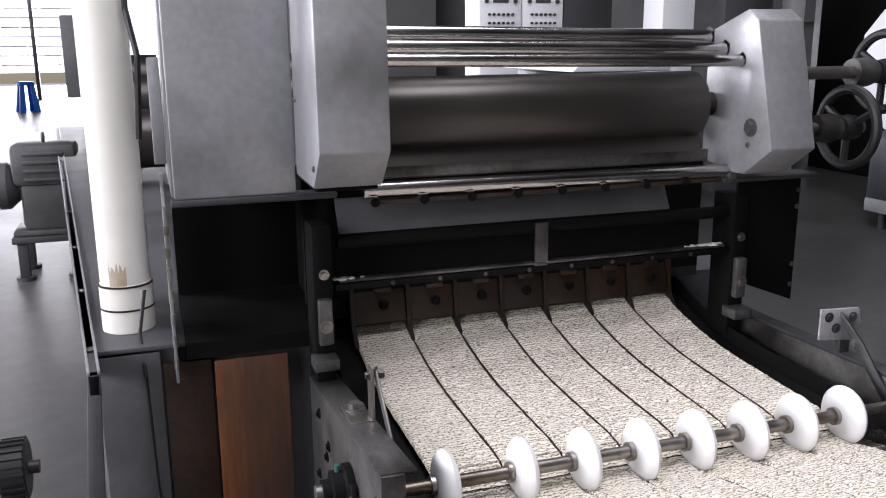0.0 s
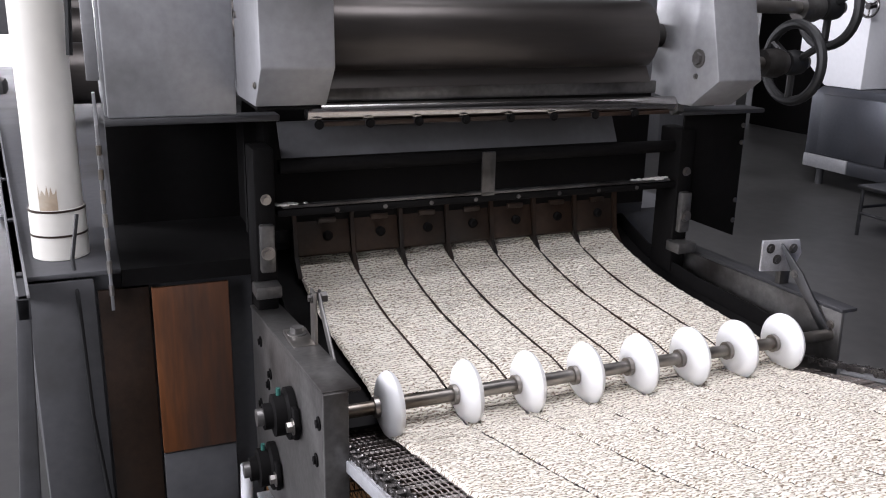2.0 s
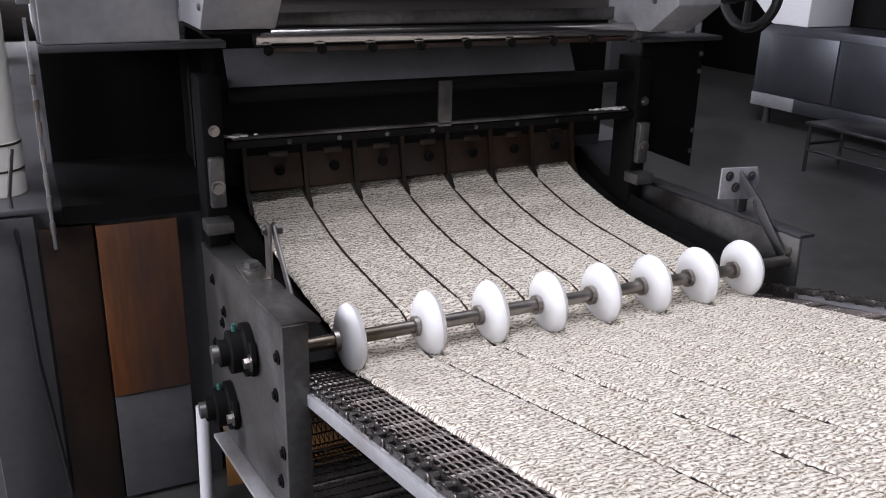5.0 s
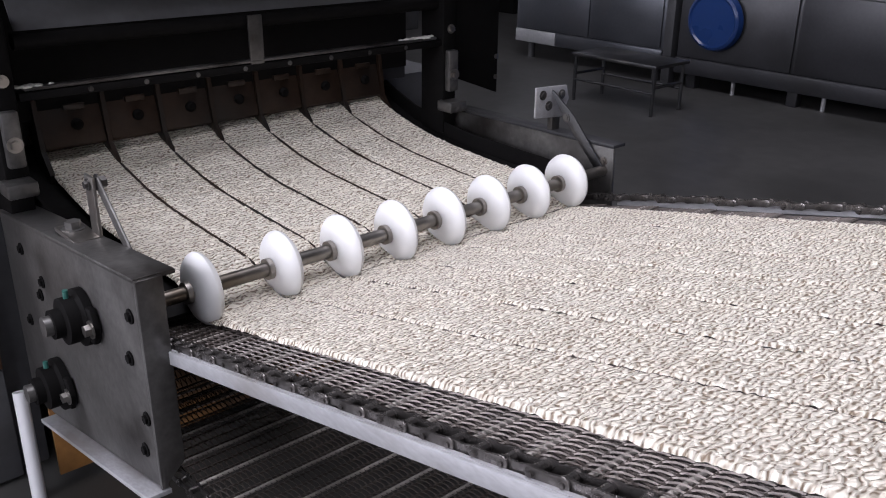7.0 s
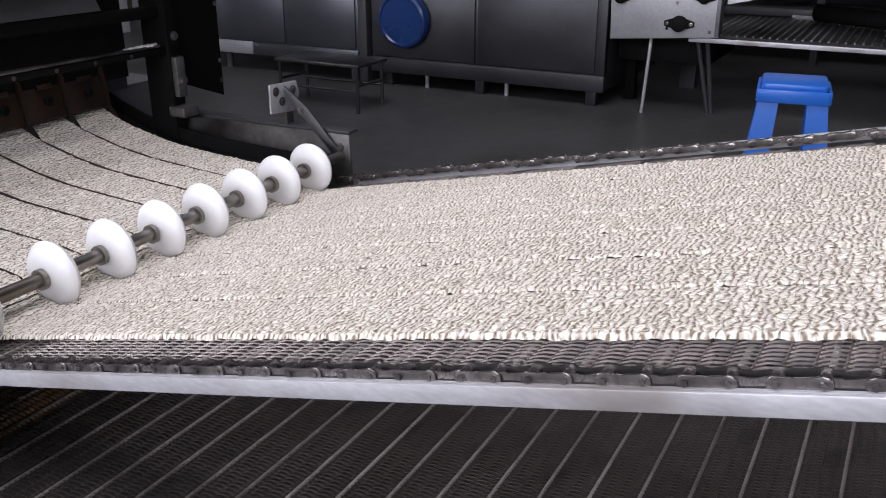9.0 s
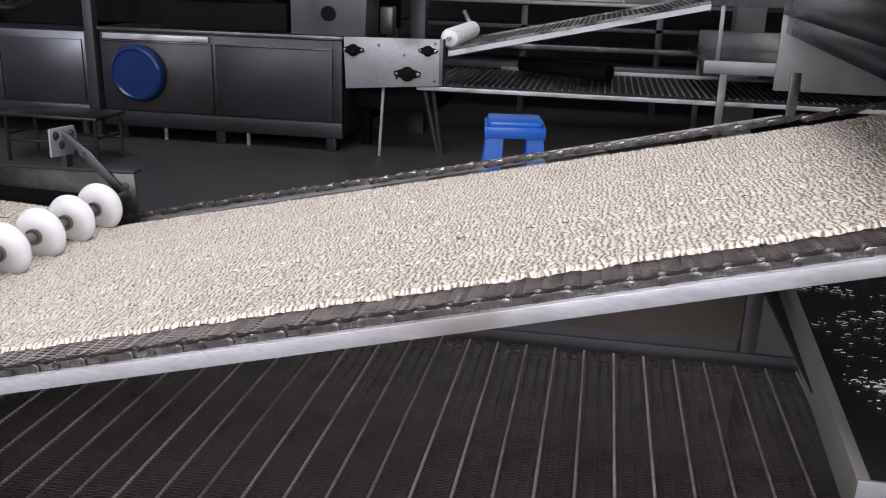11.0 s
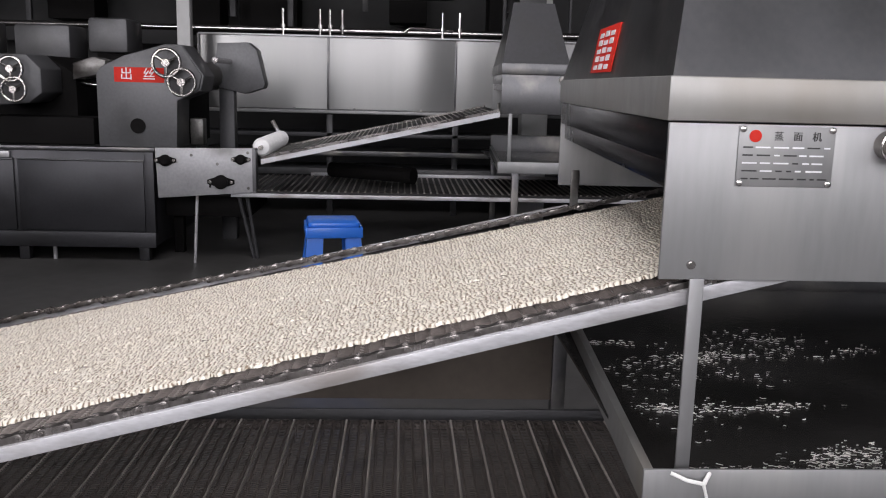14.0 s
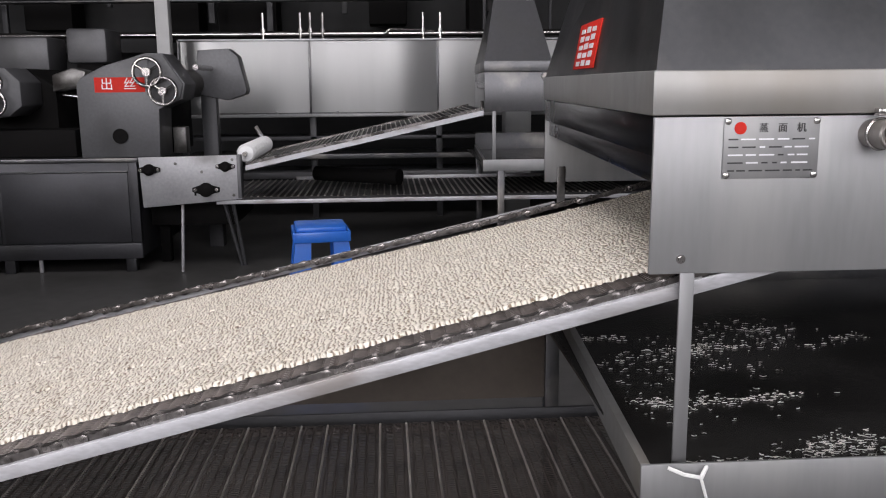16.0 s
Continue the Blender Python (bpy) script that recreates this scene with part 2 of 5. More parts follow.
def wire(points, r, seg=8, bm=None):
    bm = bm or bmesh.new()
    for a, b in zip(points, points[1:]):
        tube(a, b, r, seg, bm)
    for p in points[1:-1]:
        bmesh.ops.create_uvsphere(bm, u_segments=seg, v_segments=4, radius=r, matrix=Matrix.Translation(p))
    return bm


def prism(poly, a0, a1, axis="y", bev=0.003, bm=None):
    """A plate of the outline poly, drawn in the two other axes, from a0 to a1 along the axis."""
    bm = bm or bmesh.new()
    def at(p, a):
        return {"y": (p[0], a, p[1]), "x": (a, p[0], p[1]), "z": (p[0], p[1], a)}[axis]
    lo = [bm.verts.new(at(p, a0)) for p in poly]
    hi = [bm.verts.new(at(p, a1)) for p in poly]
    faces = [bm.faces.new(lo), bm.faces.new(hi[::-1])]
    n = len(poly)
    for i in range(n):
        faces.append(bm.faces.new((lo[i], hi[i], hi[(i + 1) % n], lo[(i + 1) % n])))
    if bev:
        edges = list({e for f in faces for e in f.edges})
        bmesh.ops.bevel(bm, geom=edges, offset=bev, segments=2, affect="EDGES", profile=0.5)
    return bm


def lathe(profile, axis_m, seg=40, bm=None):
    """A turned body: profile of (radius, height) about the local z of axis_m."""
    bm = bm or bmesh.new()
    rings = []
    for r, h in profile:
        rings.append([bm.verts.new(axis_m @ Vector((r * math.cos(k * math.tau / seg), r * math.sin(k * math.tau / seg), h))) for k in range(seg)])
    for a, b in zip(rings, rings[1:]):
        for k in range(seg):
            bm.faces.new((a[k], a[(k + 1) % seg], b[(k + 1) % seg], b[k]))
    bm.faces.new(rings[0][::-1])
    bm.faces.new(rings[-1])
    return bm


ALONG_Y = Matrix.Rotation(radians(-90), 4, "X")


def torus(m, R, r, seg=36, sides=10, bm=None):
    bm = bm or bmesh.new()
    rings = []
    for k in range(seg):
        a = k * math.tau / seg
        rings.append([bm.verts.new(m @ Vector(((R + r * math.cos(s * math.tau / sides)) * math.cos(a), (R + r * math.cos(s * math.tau / sides)) * math.sin(a), r * math.sin(s * math.tau / sides)))) for s in range(sides)])
    for k in range(seg):
        a, b = rings[k], rings[(k + 1) % seg]
        for s in range(sides):
            bm.faces.new((a[s], b[s], b[(s + 1) % sides], a[(s + 1) % sides]))
    return bm


def bolt(p, way, r=0.008, h=0.006, parent=None, material=None):
    """A hexagon bolt head."""
    p, way = Vector(p), Vector(way).normalized()
    bm = tube(p - way * 0.001, p + way * h, r, 6)
    tube(p - way * 0.0008, p + way * 0.0015, r * 1.5, 14, bm)
    return part("bolt", bm, material or M_SHAFT, parent, smooth=False)


def handwheel(at, R, parent, material=None, name="handwheel"):
    """A spoked wheel on an axle along y."""
    material = material or M_RUBBER
    m = Matrix.Translation(at) @ ALONG_Y
    rim = part(name, torus(m, R, R * 0.13), material, parent)
    bm = bmesh.new()
    for k in range(3):
        a = k * math.tau / 3 + 0.5
        d = Vector((math.cos(a), 0, math.sin(a)))
        tube(Vector(at) + d * 0.01, Vector(at) + d * R, R * 0.1, 8, bm)
    part("spokes", bm, material, rim)
    part("hub", lathe([(R * 0.3, -R * 0.25), (R * 0.34, 0), (R * 0.3, R * 0.25)], m, 20), material, rim)
    return rim


def writing(text, size, m, material, parent, name="writing"):
    """Letters as a thin mesh, standing at the pose m."""
    cu = bpy.data.curves.new("letters", "FONT")
    cu.body, cu.size, cu.extrude, cu.align_x, cu.align_y = text, size, 0.0006, "CENTER", "CENTER"
    ob = new(name, cu)
    bpy.context.view_layer.update()
    me = bpy.data.meshes.new_from_object(ob.evaluated_get(bpy.context.evaluated_depsgraph_get()))
    bpy.data.objects.remove(ob)
    me.transform(m)
    me.materials.clear()
    me.materials.append(material)
    return part(name, me, material, parent)


# ---- the hall ----
def hall():
    def wall(name, bm, material, label):
        return tagged(part(name, bm, material, None, "", False), label, "wall" if "wall" in name else name.split("_")[0], "", "structure")
    wall("floor", box(-29, 13, -7.2, 10, FLOOR - 0.2, FLOOR, 0), M_FLOOR, "worn grey concrete factory floor")
    wall("ceiling", box(-29, 13, -7.2, 10, 4.8, 5.0, 0), M_DARKWALL, "near-black factory ceiling")
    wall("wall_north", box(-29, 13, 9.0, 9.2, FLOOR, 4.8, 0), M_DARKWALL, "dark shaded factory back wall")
    wall("wall_east", box(12.8, 13, -7.2, 9, FLOOR, 4.8, 0), M_WALL, "pale painted factory end wall")
    bm = box(-29, 13, -7.2, -7.0, FLOOR, 1.2, 0)
    box(-29, 13, -7.2, -7.0, 4.0, 4.8, 0, bm)
    for a, b in ((-29, -6.9), (-3.1, -1.3), (2.5, 4.3), (8.1, 13)):
        box(a, b, -7.2, -7.0, 1.2, 4.0, 0, bm)
    wall("wall_south", bm, M_WALL, "pale painted wall with wide window openings")
    bm = box(-28.0, -27.8, -7.2, -6.4, FLOOR, 4.8, 0)
    box(-28.0, -27.8, 2.4, 9.0, FLOOR, 4.8, 0, bm)
    box(-28.0, -27.8, -6.4, 2.4, 3.2, 4.8, 0, bm)
    wall("wall_west", bm, M_WALL, "pale end wall with a wide bright doorway")
    tagged(part("backdrop", box(-40, -39.8, -20, 20, FLOOR, 12, 0), M_BRIGHT, None, "", False), "bright overcast daylight outside the doorway", "backdrop", "", "structure")


hall()

# ---- the conveyor's two courses ----
SPEED = 0.205
TOP0, RISE = -0.04, 0.247


def course(points, step=0.01):
    """A smooth way through points in the x-z plane: a list of (s, x, z) at even steps."""
    pts = [Vector(p) for p in points]
    dense = [pts[0]]
    ext = [pts[0] * 2 - pts[1], *pts, pts[-1] * 2 - pts[-2]]
    for i in range(1, len(ext) - 2):
        p0, p1, p2, p3 = ext[i - 1 : i + 3]
        n = max(1, int((p2 - p1).length / step))
        for k in range(1, n + 1):
            u = k / n
            dense.append(0.5 * (2 * p1 + (p2 - p0) * u + (2 * p0 - 5 * p1 + 4 * p2 - p3) * u * u + (3 * p1 - p0 - 3 * p2 + p3) * u ** 3))
    s, out = 0.0, [(0.0, dense[0])]
    for a, b in zip(dense, dense[1:]):
        s += (b - a).length
        out.append((s, b))
    return out


def on_course(way, s):
    """Pose at length s: x along the way, y across, z its upper side."""
    lo, hi = 0, len(way) - 1
    s = min(max(s, 0.001), way[-1][0] - 0.001)
    while hi - lo > 1:
        mid = (lo + hi) // 2
        lo, hi = (mid, hi) if way[mid][0] <= s else (lo, mid)
    (s0, a), (s1, b) = way[lo], way[hi]
    p = a.lerp(b, (s - s0) / (s1 - s0))
    d = (way[min(hi + 2, len(way) - 1)][1] - way[max(lo - 2, 0)][1]).normalized()
    turn = Matrix(((d.x, 0, -d.y), (0, 1, 0), (d.y, 0, d.x)))
    # the belt dips a little towards the aisle
    lean = -math.atan((0.008 + 0.032 * p.x) / 0.9) if p.y > -0.12 and -0.75 < p.x < 1.7 else 0.0
    return Matrix.Translation((p.x, 0, p.y)) @ turn.to_4x4() @ Matrix.Translation((0, Y0, 0)) @ Matrix.Rotation(lean, 4, "X") @ Matrix.Translation((0, -Y0, 0))


def up(x, off=0.0):
    return TOP0 + RISE * x + off


NOODLE_WAY = course([(-4.1, 0.2), (-3, 0.2), (-2, 0.2), (-1, 0.19), (-0.77, 0.13), (-0.69, 0.088), (-0.62, 0.058), (-0.55, 0.034), (-0.45, 0.014), (-0.35, 0.003), (-0.2, -0.002), (-0.1, -0.004), (-0.055, -0.01), (-0.015, -0.027), (0.03, up(0.03)), (0.08, up(0.08)), (0.3, up(0.3)), (0.8, up(0.8)), (1.45, up(1.45)), (1.68, up(1.68)), (1.85, up(1.68, 0.012)), (3.5, up(1.68, 0.018)), (5.6, up(1.68, 0.022))])
BELT_WAY = course([(5.4, -0.27), (4, -0.265), (2, -0.262), (0.5, -0.262), (-0.1, -0.262), (-0.165, -0.255), (-0.225, -0.225), (-0.248, -0.18), (-0.225, -0.135), (-0.165, -0.1), (-0.1, up(-0.1, -0.02)), (0.2, up(0.2, -0.0115)), (0.8, up(0.8, -0.0115)), (1.45, up(1.45, -0.0115)), (1.68, up(1.68, -0.0115)), (1.85, up(1.68, 0.0005)), (3.5, up(1.68, 0.0065)), (5.4, up(1.68, 0.0105))])
moving = []

Y0, Y1 = -0.142, 0.662
EDGES = [-0.142, -0.014, 0.099, 0.212, 0.324, 0.436, 0.548, 0.662]
ROW = 0.05


def noodle_strip(seed, lane, width, length, far):
    """A strip of crimped strands: a relief of winding ridges with ragged edges; all strips share their ends' relief."""
    rnd = random.Random(seed)
    nx, ny = 22, 42
    off = Vector((rnd.uniform(0, 90), rnd.uniform(0, 90), 0))
    def relief(x, y, o):
        p = Vector((x * 130, y * 110, 0)) + o
        return 0.0016 * noise.noise(p) + 0.0012 * noise.noise(p * 1.9) + 0.002 * noise.noise(p * 0.2)
    def height(x, y):
        h = relief(x, y, off)
        near = (length / 2 - abs(x)) / (0.16 * length)
        if near < 1:
            near = max(0.0, near)
            near = near * near * (3 - 2 * near)
            h = h * near + (0.8 * relief(x + (length / 2 if x < 0 else -length / 2), y, Vector((40.37 + 13.4 * lane, 40.2, 0)))) * (1 - near)
        edge = width / 2 - abs(y)
        outer = (lane == 0 and y < 0) or (lane == 6 and y > 0)
        rag = (0.0034 if outer else 0.0022) + 0.0018 * noise.noise(Vector((x * 90, y * 3 + 25, 5)))
        return h - ((0.005 if outer else 0.0024) * (1 - edge / rag) if edge < rag else 0) - 0.002
    verts, normals, faces = [], [], []
    for i in range(nx + 1):
        for j in range(ny + 1):
            x, y = (i / nx - 0.5) * (length + 0.0025), (j / ny - 0.5) * width
            e = 0.0008
            # follows the belt's slow twist towards the aisle
            verts.append((x, y, height(x, y) - 0.0356 * x * (y + far)))
            normals.append(Vector((height(x - e, y) - height(x + e, y), height(x, y - e) - height(x, y + e), 2 * e)).normalized())
    for i in range(nx):
        for j in range(ny):
            k = i * (ny + 1) + j
            faces.append((k, k + ny + 1, k + ny + 2, k + 1))
    me = bpy.data.meshes.new("mesh")
    me.from_pydata(verts, [], faces)
    for p in me.polygons:
        p.use_smooth = True
    me.normals_split_custom_set_from_vertices(normals)
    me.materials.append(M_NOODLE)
    return me


def noodles():
    strips = [[noodle_strip(k + 10 * lane, lane, EDGES[lane + 1] - EDGES[lane] - 0.0034, ROW, (EDGES[lane] + EDGES[lane + 1]) / 2 - Y0) for k in range(4)] for lane in range(7)]
    rnd = random.Random(5)
    total = 5.62
    rows = int((total + 0.3) / ROW)
    first = on_row_start()
    for r in range(rows):
        sheet = thing("noodle_sheet", "pale cream crimped raw noodles in seven lanes", "noodles", "noodle sheets on the belt")
        for k in range(7):
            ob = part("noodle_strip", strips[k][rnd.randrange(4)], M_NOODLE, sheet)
            ob.location = (0, (EDGES[k] + EDGES[k + 1]) / 2, 0)
        moving.append((sheet, NOODLE_WAY, first + r * ROW))


def on_row_start():
    return 0.15


def belt_meshes():
    P, LEN = 0.063, 0.126
    y0, y1 = -0.203, 0.72
    # wire mat: flat coils side by side, each wire an arc over its rod
    verts, faces = [], []
    rows, pitch, w = 6, 0.0086, 0.00075
    gap = LEN / rows
    n = int((y1 - y0) / pitch)
    for r in range(rows):
        xm = -LEN / 2 + (r + 0.5) * gap
        for k in range(n):
            y = y0 + (k + 0.5) * pitch
            for top in (1, -1):
                base = len(verts)
                for i in range(5):
                    u = i / 4 - 0.5
                    x, yy, z = xm + u * gap * 1.16, y + top * u * pitch * 0.5 + (0 if top > 0 else pitch * 0.5), top * 0.0031 * (1 - 3.2 * u * u) - 0.001
                    verts += [(x, yy - w, z - w), (x, yy, z + w), (x, yy + w, z - w)]
                for i in range(4):
                    for c in range(3):
                        d = (c + 1) % 3
                        faces.append((base + 3 * i + c, base + 3 * i + d, base + 3 * i + 3 + d, base + 3 * i + 3 + c))
    me = bpy.data.meshes.new("mesh")
    me.from_pydata(verts, [], faces)
    bm = bmesh.new()
    bm.from_mesh(me)
    bpy.data.meshes.remove(me)
    for r in range(rows):
        xm = -LEN / 2 + (r + 1) * gap
        tube((xm, y0, -0.001), (xm, y1, -0.001), 0.0019, 5, bm)
    mesh = finish(bm)
    mesh.materials.append(M_MESH)
    bm = bmesh.new()
    tube((0, y0, 0), (0, y1, 0), 0.0028, 8, bm)
    rod = finish(bm, True)
    rod.materials.append(M_ROD)
    # chain: dog-bone plates on pins and rollers
    bm = bmesh.new()
    def plate(xc, y, half, r, th):
        pts = []
        for sgn, a0 in ((1, -90), (-1, 90)):
            for a in range(0, 181, 30):
                t = radians(a0 + a)
                pts.append((xc + sgn * half + r * math.cos(t), r * math.sin(t)))
            pts.append((xc, sgn * r * 0.62))
        prism(pts, y, y + th, "y", 0.0009 if y < -0.008 else 0, bm)
    for k in range(2):
        xo = -LEN / 2 + P * 0.25 + k * P
        xi = xo + P / 2
        for y in (-0.0095, 0.0072):
            plate(xo, y, P / 4, 0.0068, 0.0023)
        for y in (-0.007, 0.0047):
            plate(xi, y, P / 4, 0.0058, 0.0023)
        for x in (xo - P / 4, xo + P / 4):
            tube((x, -0.0115, 0), (x, 0.0115, 0), 0.0028, 8, bm)
            tube((x, -0.0045, 0), (x, 0.0045, 0), 0.0052, 10, bm)
    chain = finish(bm, True)
    chain.materials.append(M_CHAIN)
    return mesh, rod, chain, LEN, P


def belts():
    mesh, rod, chain, LEN, P = belt_meshes()
    total = BELT_WAY[-1][0]
    count = int((total - SPEED * 16 - 0.02) / LEN)
    for r in range(count):
        sec = thing("belt_section", "dark oily wire mesh belt section with side chains", "conveyor belt", "sections of the conveyor belt")
        part("wire_mesh", mesh, M_MESH, sec)
        for dx in (-P / 2, P / 2):
            o = part("cross_rod", rod, M_ROD, sec, "worn shiny steel rod")
            o.location = (dx, 0, -0.0028)
        for y, z in ((-0.213, 0.0025), (0.733, 0.0155)):
            o = part("chain", chain, M_CHAIN, sec, "oily roller chain")
            o.location = (0, y, z)
        moving.append((sec, BELT_WAY, 0.01 + r * LEN))


noodles()
belts()

# ---- cutting machine ----
def disc_shaft():
    sh = thing("disc_shaft", "steel shaft carrying eight white nylon discs", "shaft")
    part("shaft", tube((0, -0.245, 0), (0, 0.775, 0), 0.011, 20), M_SHAFT, sh)
    prof = [(0.012, -0.0165), (0.026, -0.016), (0.038, -0.0135), (0.047, -0.0095), (0.0528, -0.0035), (0.0545, 0.0015), (0.0528, 0.0065), (0.047, 0.0115), (0.036, 0.015), (0.012, 0.0165)]
    me = finish(lathe(prof, ALONG_Y, 44), True)
    me.materials.append(M_DISC)
    hub = finish(lathe([(0.0135, -0.026), (0.0165, -0.026), (0.0165, -0.018), (0.0135, -0.018)], ALONG_Y, 20), True)
    hub.materials.append(M_SHAFT)
    for k, y in enumerate((-0.133, -0.001, 0.111, 0.222, 0.331, 0.44, 0.546, 0.654)):
        d = part("disc", me, M_DISC, sh, "white nylon disc with a rounded edge")
        d.location = (0, y, 0)
        h = part("hub", hub, M_SHAFT, d)
    moving_disc.append(sh)


moving_disc = []


def chute():
    ch = thing("noodle_chute", "dark greasy curved steel chute under the noodles", "chute")
    xs = [-0.69, -0.62, -0.55, -0.45, -0.35, -0.2, -0.1, -0.06, -0.03]
    zs = [0.065, 0.036, 0.012, -0.008, -0.019, -0.024, -0.026, -0.031, -0.045]
    pts = list(zip(xs, zs))
    poly = pts + [(x, z - 0.006) for x, z in pts[::-1]]
    part("tray", prism(poly, -0.2, 0.72, "y", 0), M_BLACK, ch)
    for y in (-0.204, 0.72):
        side = [(x, z - 0.01) for x, z in pts] + [(x, z + 0.035) for x, z in pts[::-1]]
        part("side_wall", prism(side, y, y + 0.004, "y", 0), M_BLACK, ch)
    # thin plates that part the lanes at the head of the chute
    for k in range(8):
        y = EDGES[k]
        poly = [(x - 0.15, z - 0.044) for x, z in [(-0.5, 0.21), (-0.462, 0.21), (-0.45, 0.115), (-0.415, 0.078), (-0.42, 0.055), (-0.5, 0.09)]]
        part("lane_divider", prism(poly, y - 0.0045, y + 0.0045, "y", 0.001), M_BROWN, ch, "brown caked divider plate")
        # added brown strips stand for the dark gaps between lanes down the chute
        if 0 < k < 7:
            run = [(-0.56, 0.034), (-0.45, 0.012), (-0.35, 0.001), (-0.2, -0.004), (-0.1, -0.006), (-0.06, -0.011)]
            run = [(x, z - (0.008 + 0.032 * x) * (y - Y0) / 0.9) for x, z in run]
            poly = run + [(x, z - 0.02) for x, z in run[::-1]]
            part("lane_fin", prism(poly, y - 0.0015, y + 0.0015, "y", 0), M_BROWN, ch, "thin brown strip filling the gap between two lanes")


def guide_boxes():
    for k in range(7):
        y0, y1 = EDGES[k] + 0.006, EDGES[k + 1] - 0.006
        g = thing("guide_box", "small brown caked guide box above a noodle lane", "guide box", "guide boxes over the lanes", Matrix.Translation((-0.15, 0, -0.065)))
        part("face", prism([(-0.5, 0.225), (-0.474, 0.225), (-0.452, 0.14), (-0.458, 0.133), (-0.5, 0.2)], y0, y1, "y", 0.0015), M_BROWN, g)
        yc = (y0 + y1) / 2 + 0.008
        part("knob", lathe([(0.008, 0), (0.011, 0.002), (0.011, 0.008), (0.007, 0.012)], Matrix.Translation((-0.4625, yc, 0.178)) @ Matrix.Rotation(radians(90), 4, "Y"), 14), M_BLACK, g)
        part("clamp", box(-0.471, -0.463, yc - 0.02, yc + 0.02, 0.205, 0.216, 0.001), M_BROWN, g)


def slitter():
    s = thing("slitter_frame", "black greasy cross beams of the cutter with bolts", "machine frame", "", Matrix.Translation((0, 0, -0.021)))
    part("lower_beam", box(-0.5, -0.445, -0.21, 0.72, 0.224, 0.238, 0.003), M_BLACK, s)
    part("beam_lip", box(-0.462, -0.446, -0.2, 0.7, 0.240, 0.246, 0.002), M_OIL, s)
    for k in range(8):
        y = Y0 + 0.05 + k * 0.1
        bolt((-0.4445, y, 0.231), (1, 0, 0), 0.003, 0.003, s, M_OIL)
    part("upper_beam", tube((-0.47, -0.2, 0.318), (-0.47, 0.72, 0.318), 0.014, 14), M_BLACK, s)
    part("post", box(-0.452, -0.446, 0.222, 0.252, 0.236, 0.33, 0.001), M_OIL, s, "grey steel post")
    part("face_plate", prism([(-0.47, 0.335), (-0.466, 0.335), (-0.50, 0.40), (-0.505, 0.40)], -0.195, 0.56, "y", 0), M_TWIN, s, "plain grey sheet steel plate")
    # sheet added behind the slot, near-black in place of its shade
    part("slot_shade_sheet", box(-0.64, -0.62, -0.24, 0.75, 0.15, 0.45, 0), M_BLACK, s)
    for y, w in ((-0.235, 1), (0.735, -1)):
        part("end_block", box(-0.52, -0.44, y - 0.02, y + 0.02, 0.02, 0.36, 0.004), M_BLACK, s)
        part("clamp_block", box(-0.442, -0.424, y - 0.014, y + 0.014, 0.12, 0.215, 0.004), M_OIL, s, "worn steel clamp")
        bolt((-0.423, y, 0.16), (1, 0, 0), 0.009, 0.008, s, M_SHAFT)
        bolt((-0.439, y + 0.002, 0.262), (1, 0, 0), 0.007, 0.008, s, M_SHAFT)
        part("foot_block", box(-0.45, -0.40, y - 0.03, y + 0.02, 0.075, 0.1, 0.004), M_OIL, s)
    # spilled flour on the beam ends
    for y in (-0.185, 0.66):
        bm = bmesh.new()
        rnd = random.Random(int(y * 100))
        for k in range(26):
            c = Vector((-0.45 + rnd.uniform(-0.012, 0.004), y + rnd.gauss(0, 0.022), 0.226))
            bmesh.ops.create_icosphere(bm, subdivisions=1, radius=rnd.uniform(0.002, 0.006), matrix=Matrix.Translation(c) @ Matrix.Diagonal((1, 1.4, 0.6, 1)))
        tagged(part("flour", bm, M_FLOUR), "small heap of spilled white flour", "flour", "", "stuff")


def rollers():
    r = thing("pressing_roller", "large dark steel pressing roller", "roller")
    part("barrel", lathe([(0.03, -0.135), (0.071, -0.135), (0.073, -0.132), (0.073, 0.6), (0.071, 0.603), (0.03, 0.603)], Matrix.Translation((-0.47, 0, 0.545)) @ ALONG_Y, 64), M_ROLL, r)
    part("axle", tube((-0.47, -0.26, 0.545), (-0.47, 0.76, 0.545), 0.026, 20), M_OIL, r)
    for x, z, rad, nm in ((-0.37, 0.652, 0.012, "guard_rod"), (-0.43, 0.675, 0.014, "guard_rod"), (-0.49, 0.70, 0.017, "guard_rod"), (-0.40, 0.41, 0.016, "scraper_rod")):
        g = thing(nm, "polished steel rod across the roller", "rod")
        part("rod", tube((x, -0.16, z), (x, 0.665, z - (0.012 if nm == "guard_rod" else 0.006)), rad, 24), M_STEEL, g)
        part("end_nut", tube((x, 0.652, z - 0.01), (x, 0.668, z - 0.01), rad * 1.35, 6), M_OIL, g)
    sc = thing("scraper_bar", "steel scraper bar with a row of bent tabs", "scraper")
    part("bar", box(-0.46, -0.42, -0.15, 0.62, 0.425, 0.452, 0.003), M_OIL, sc)
    part("blade", prism([(-0.43, 0.452), (-0.415, 0.45), (-0.44, 0.49), (-0.447, 0.49)], -0.14, 0.6, "y", 0), M_ROLL, sc)
    for k in range(8):
        y = -0.13 + k * 0.098
        part("tab", box(-0.415, -0.385, y, y + 0.078, 0.384, 0.392, 0.001), M_BROWN, sc, "bent brass-coloured tab")
        bolt((-0.384, y - 0.01, 0.388), (1, 0, 0), 0.006, 0.005, sc, M_BLACK)


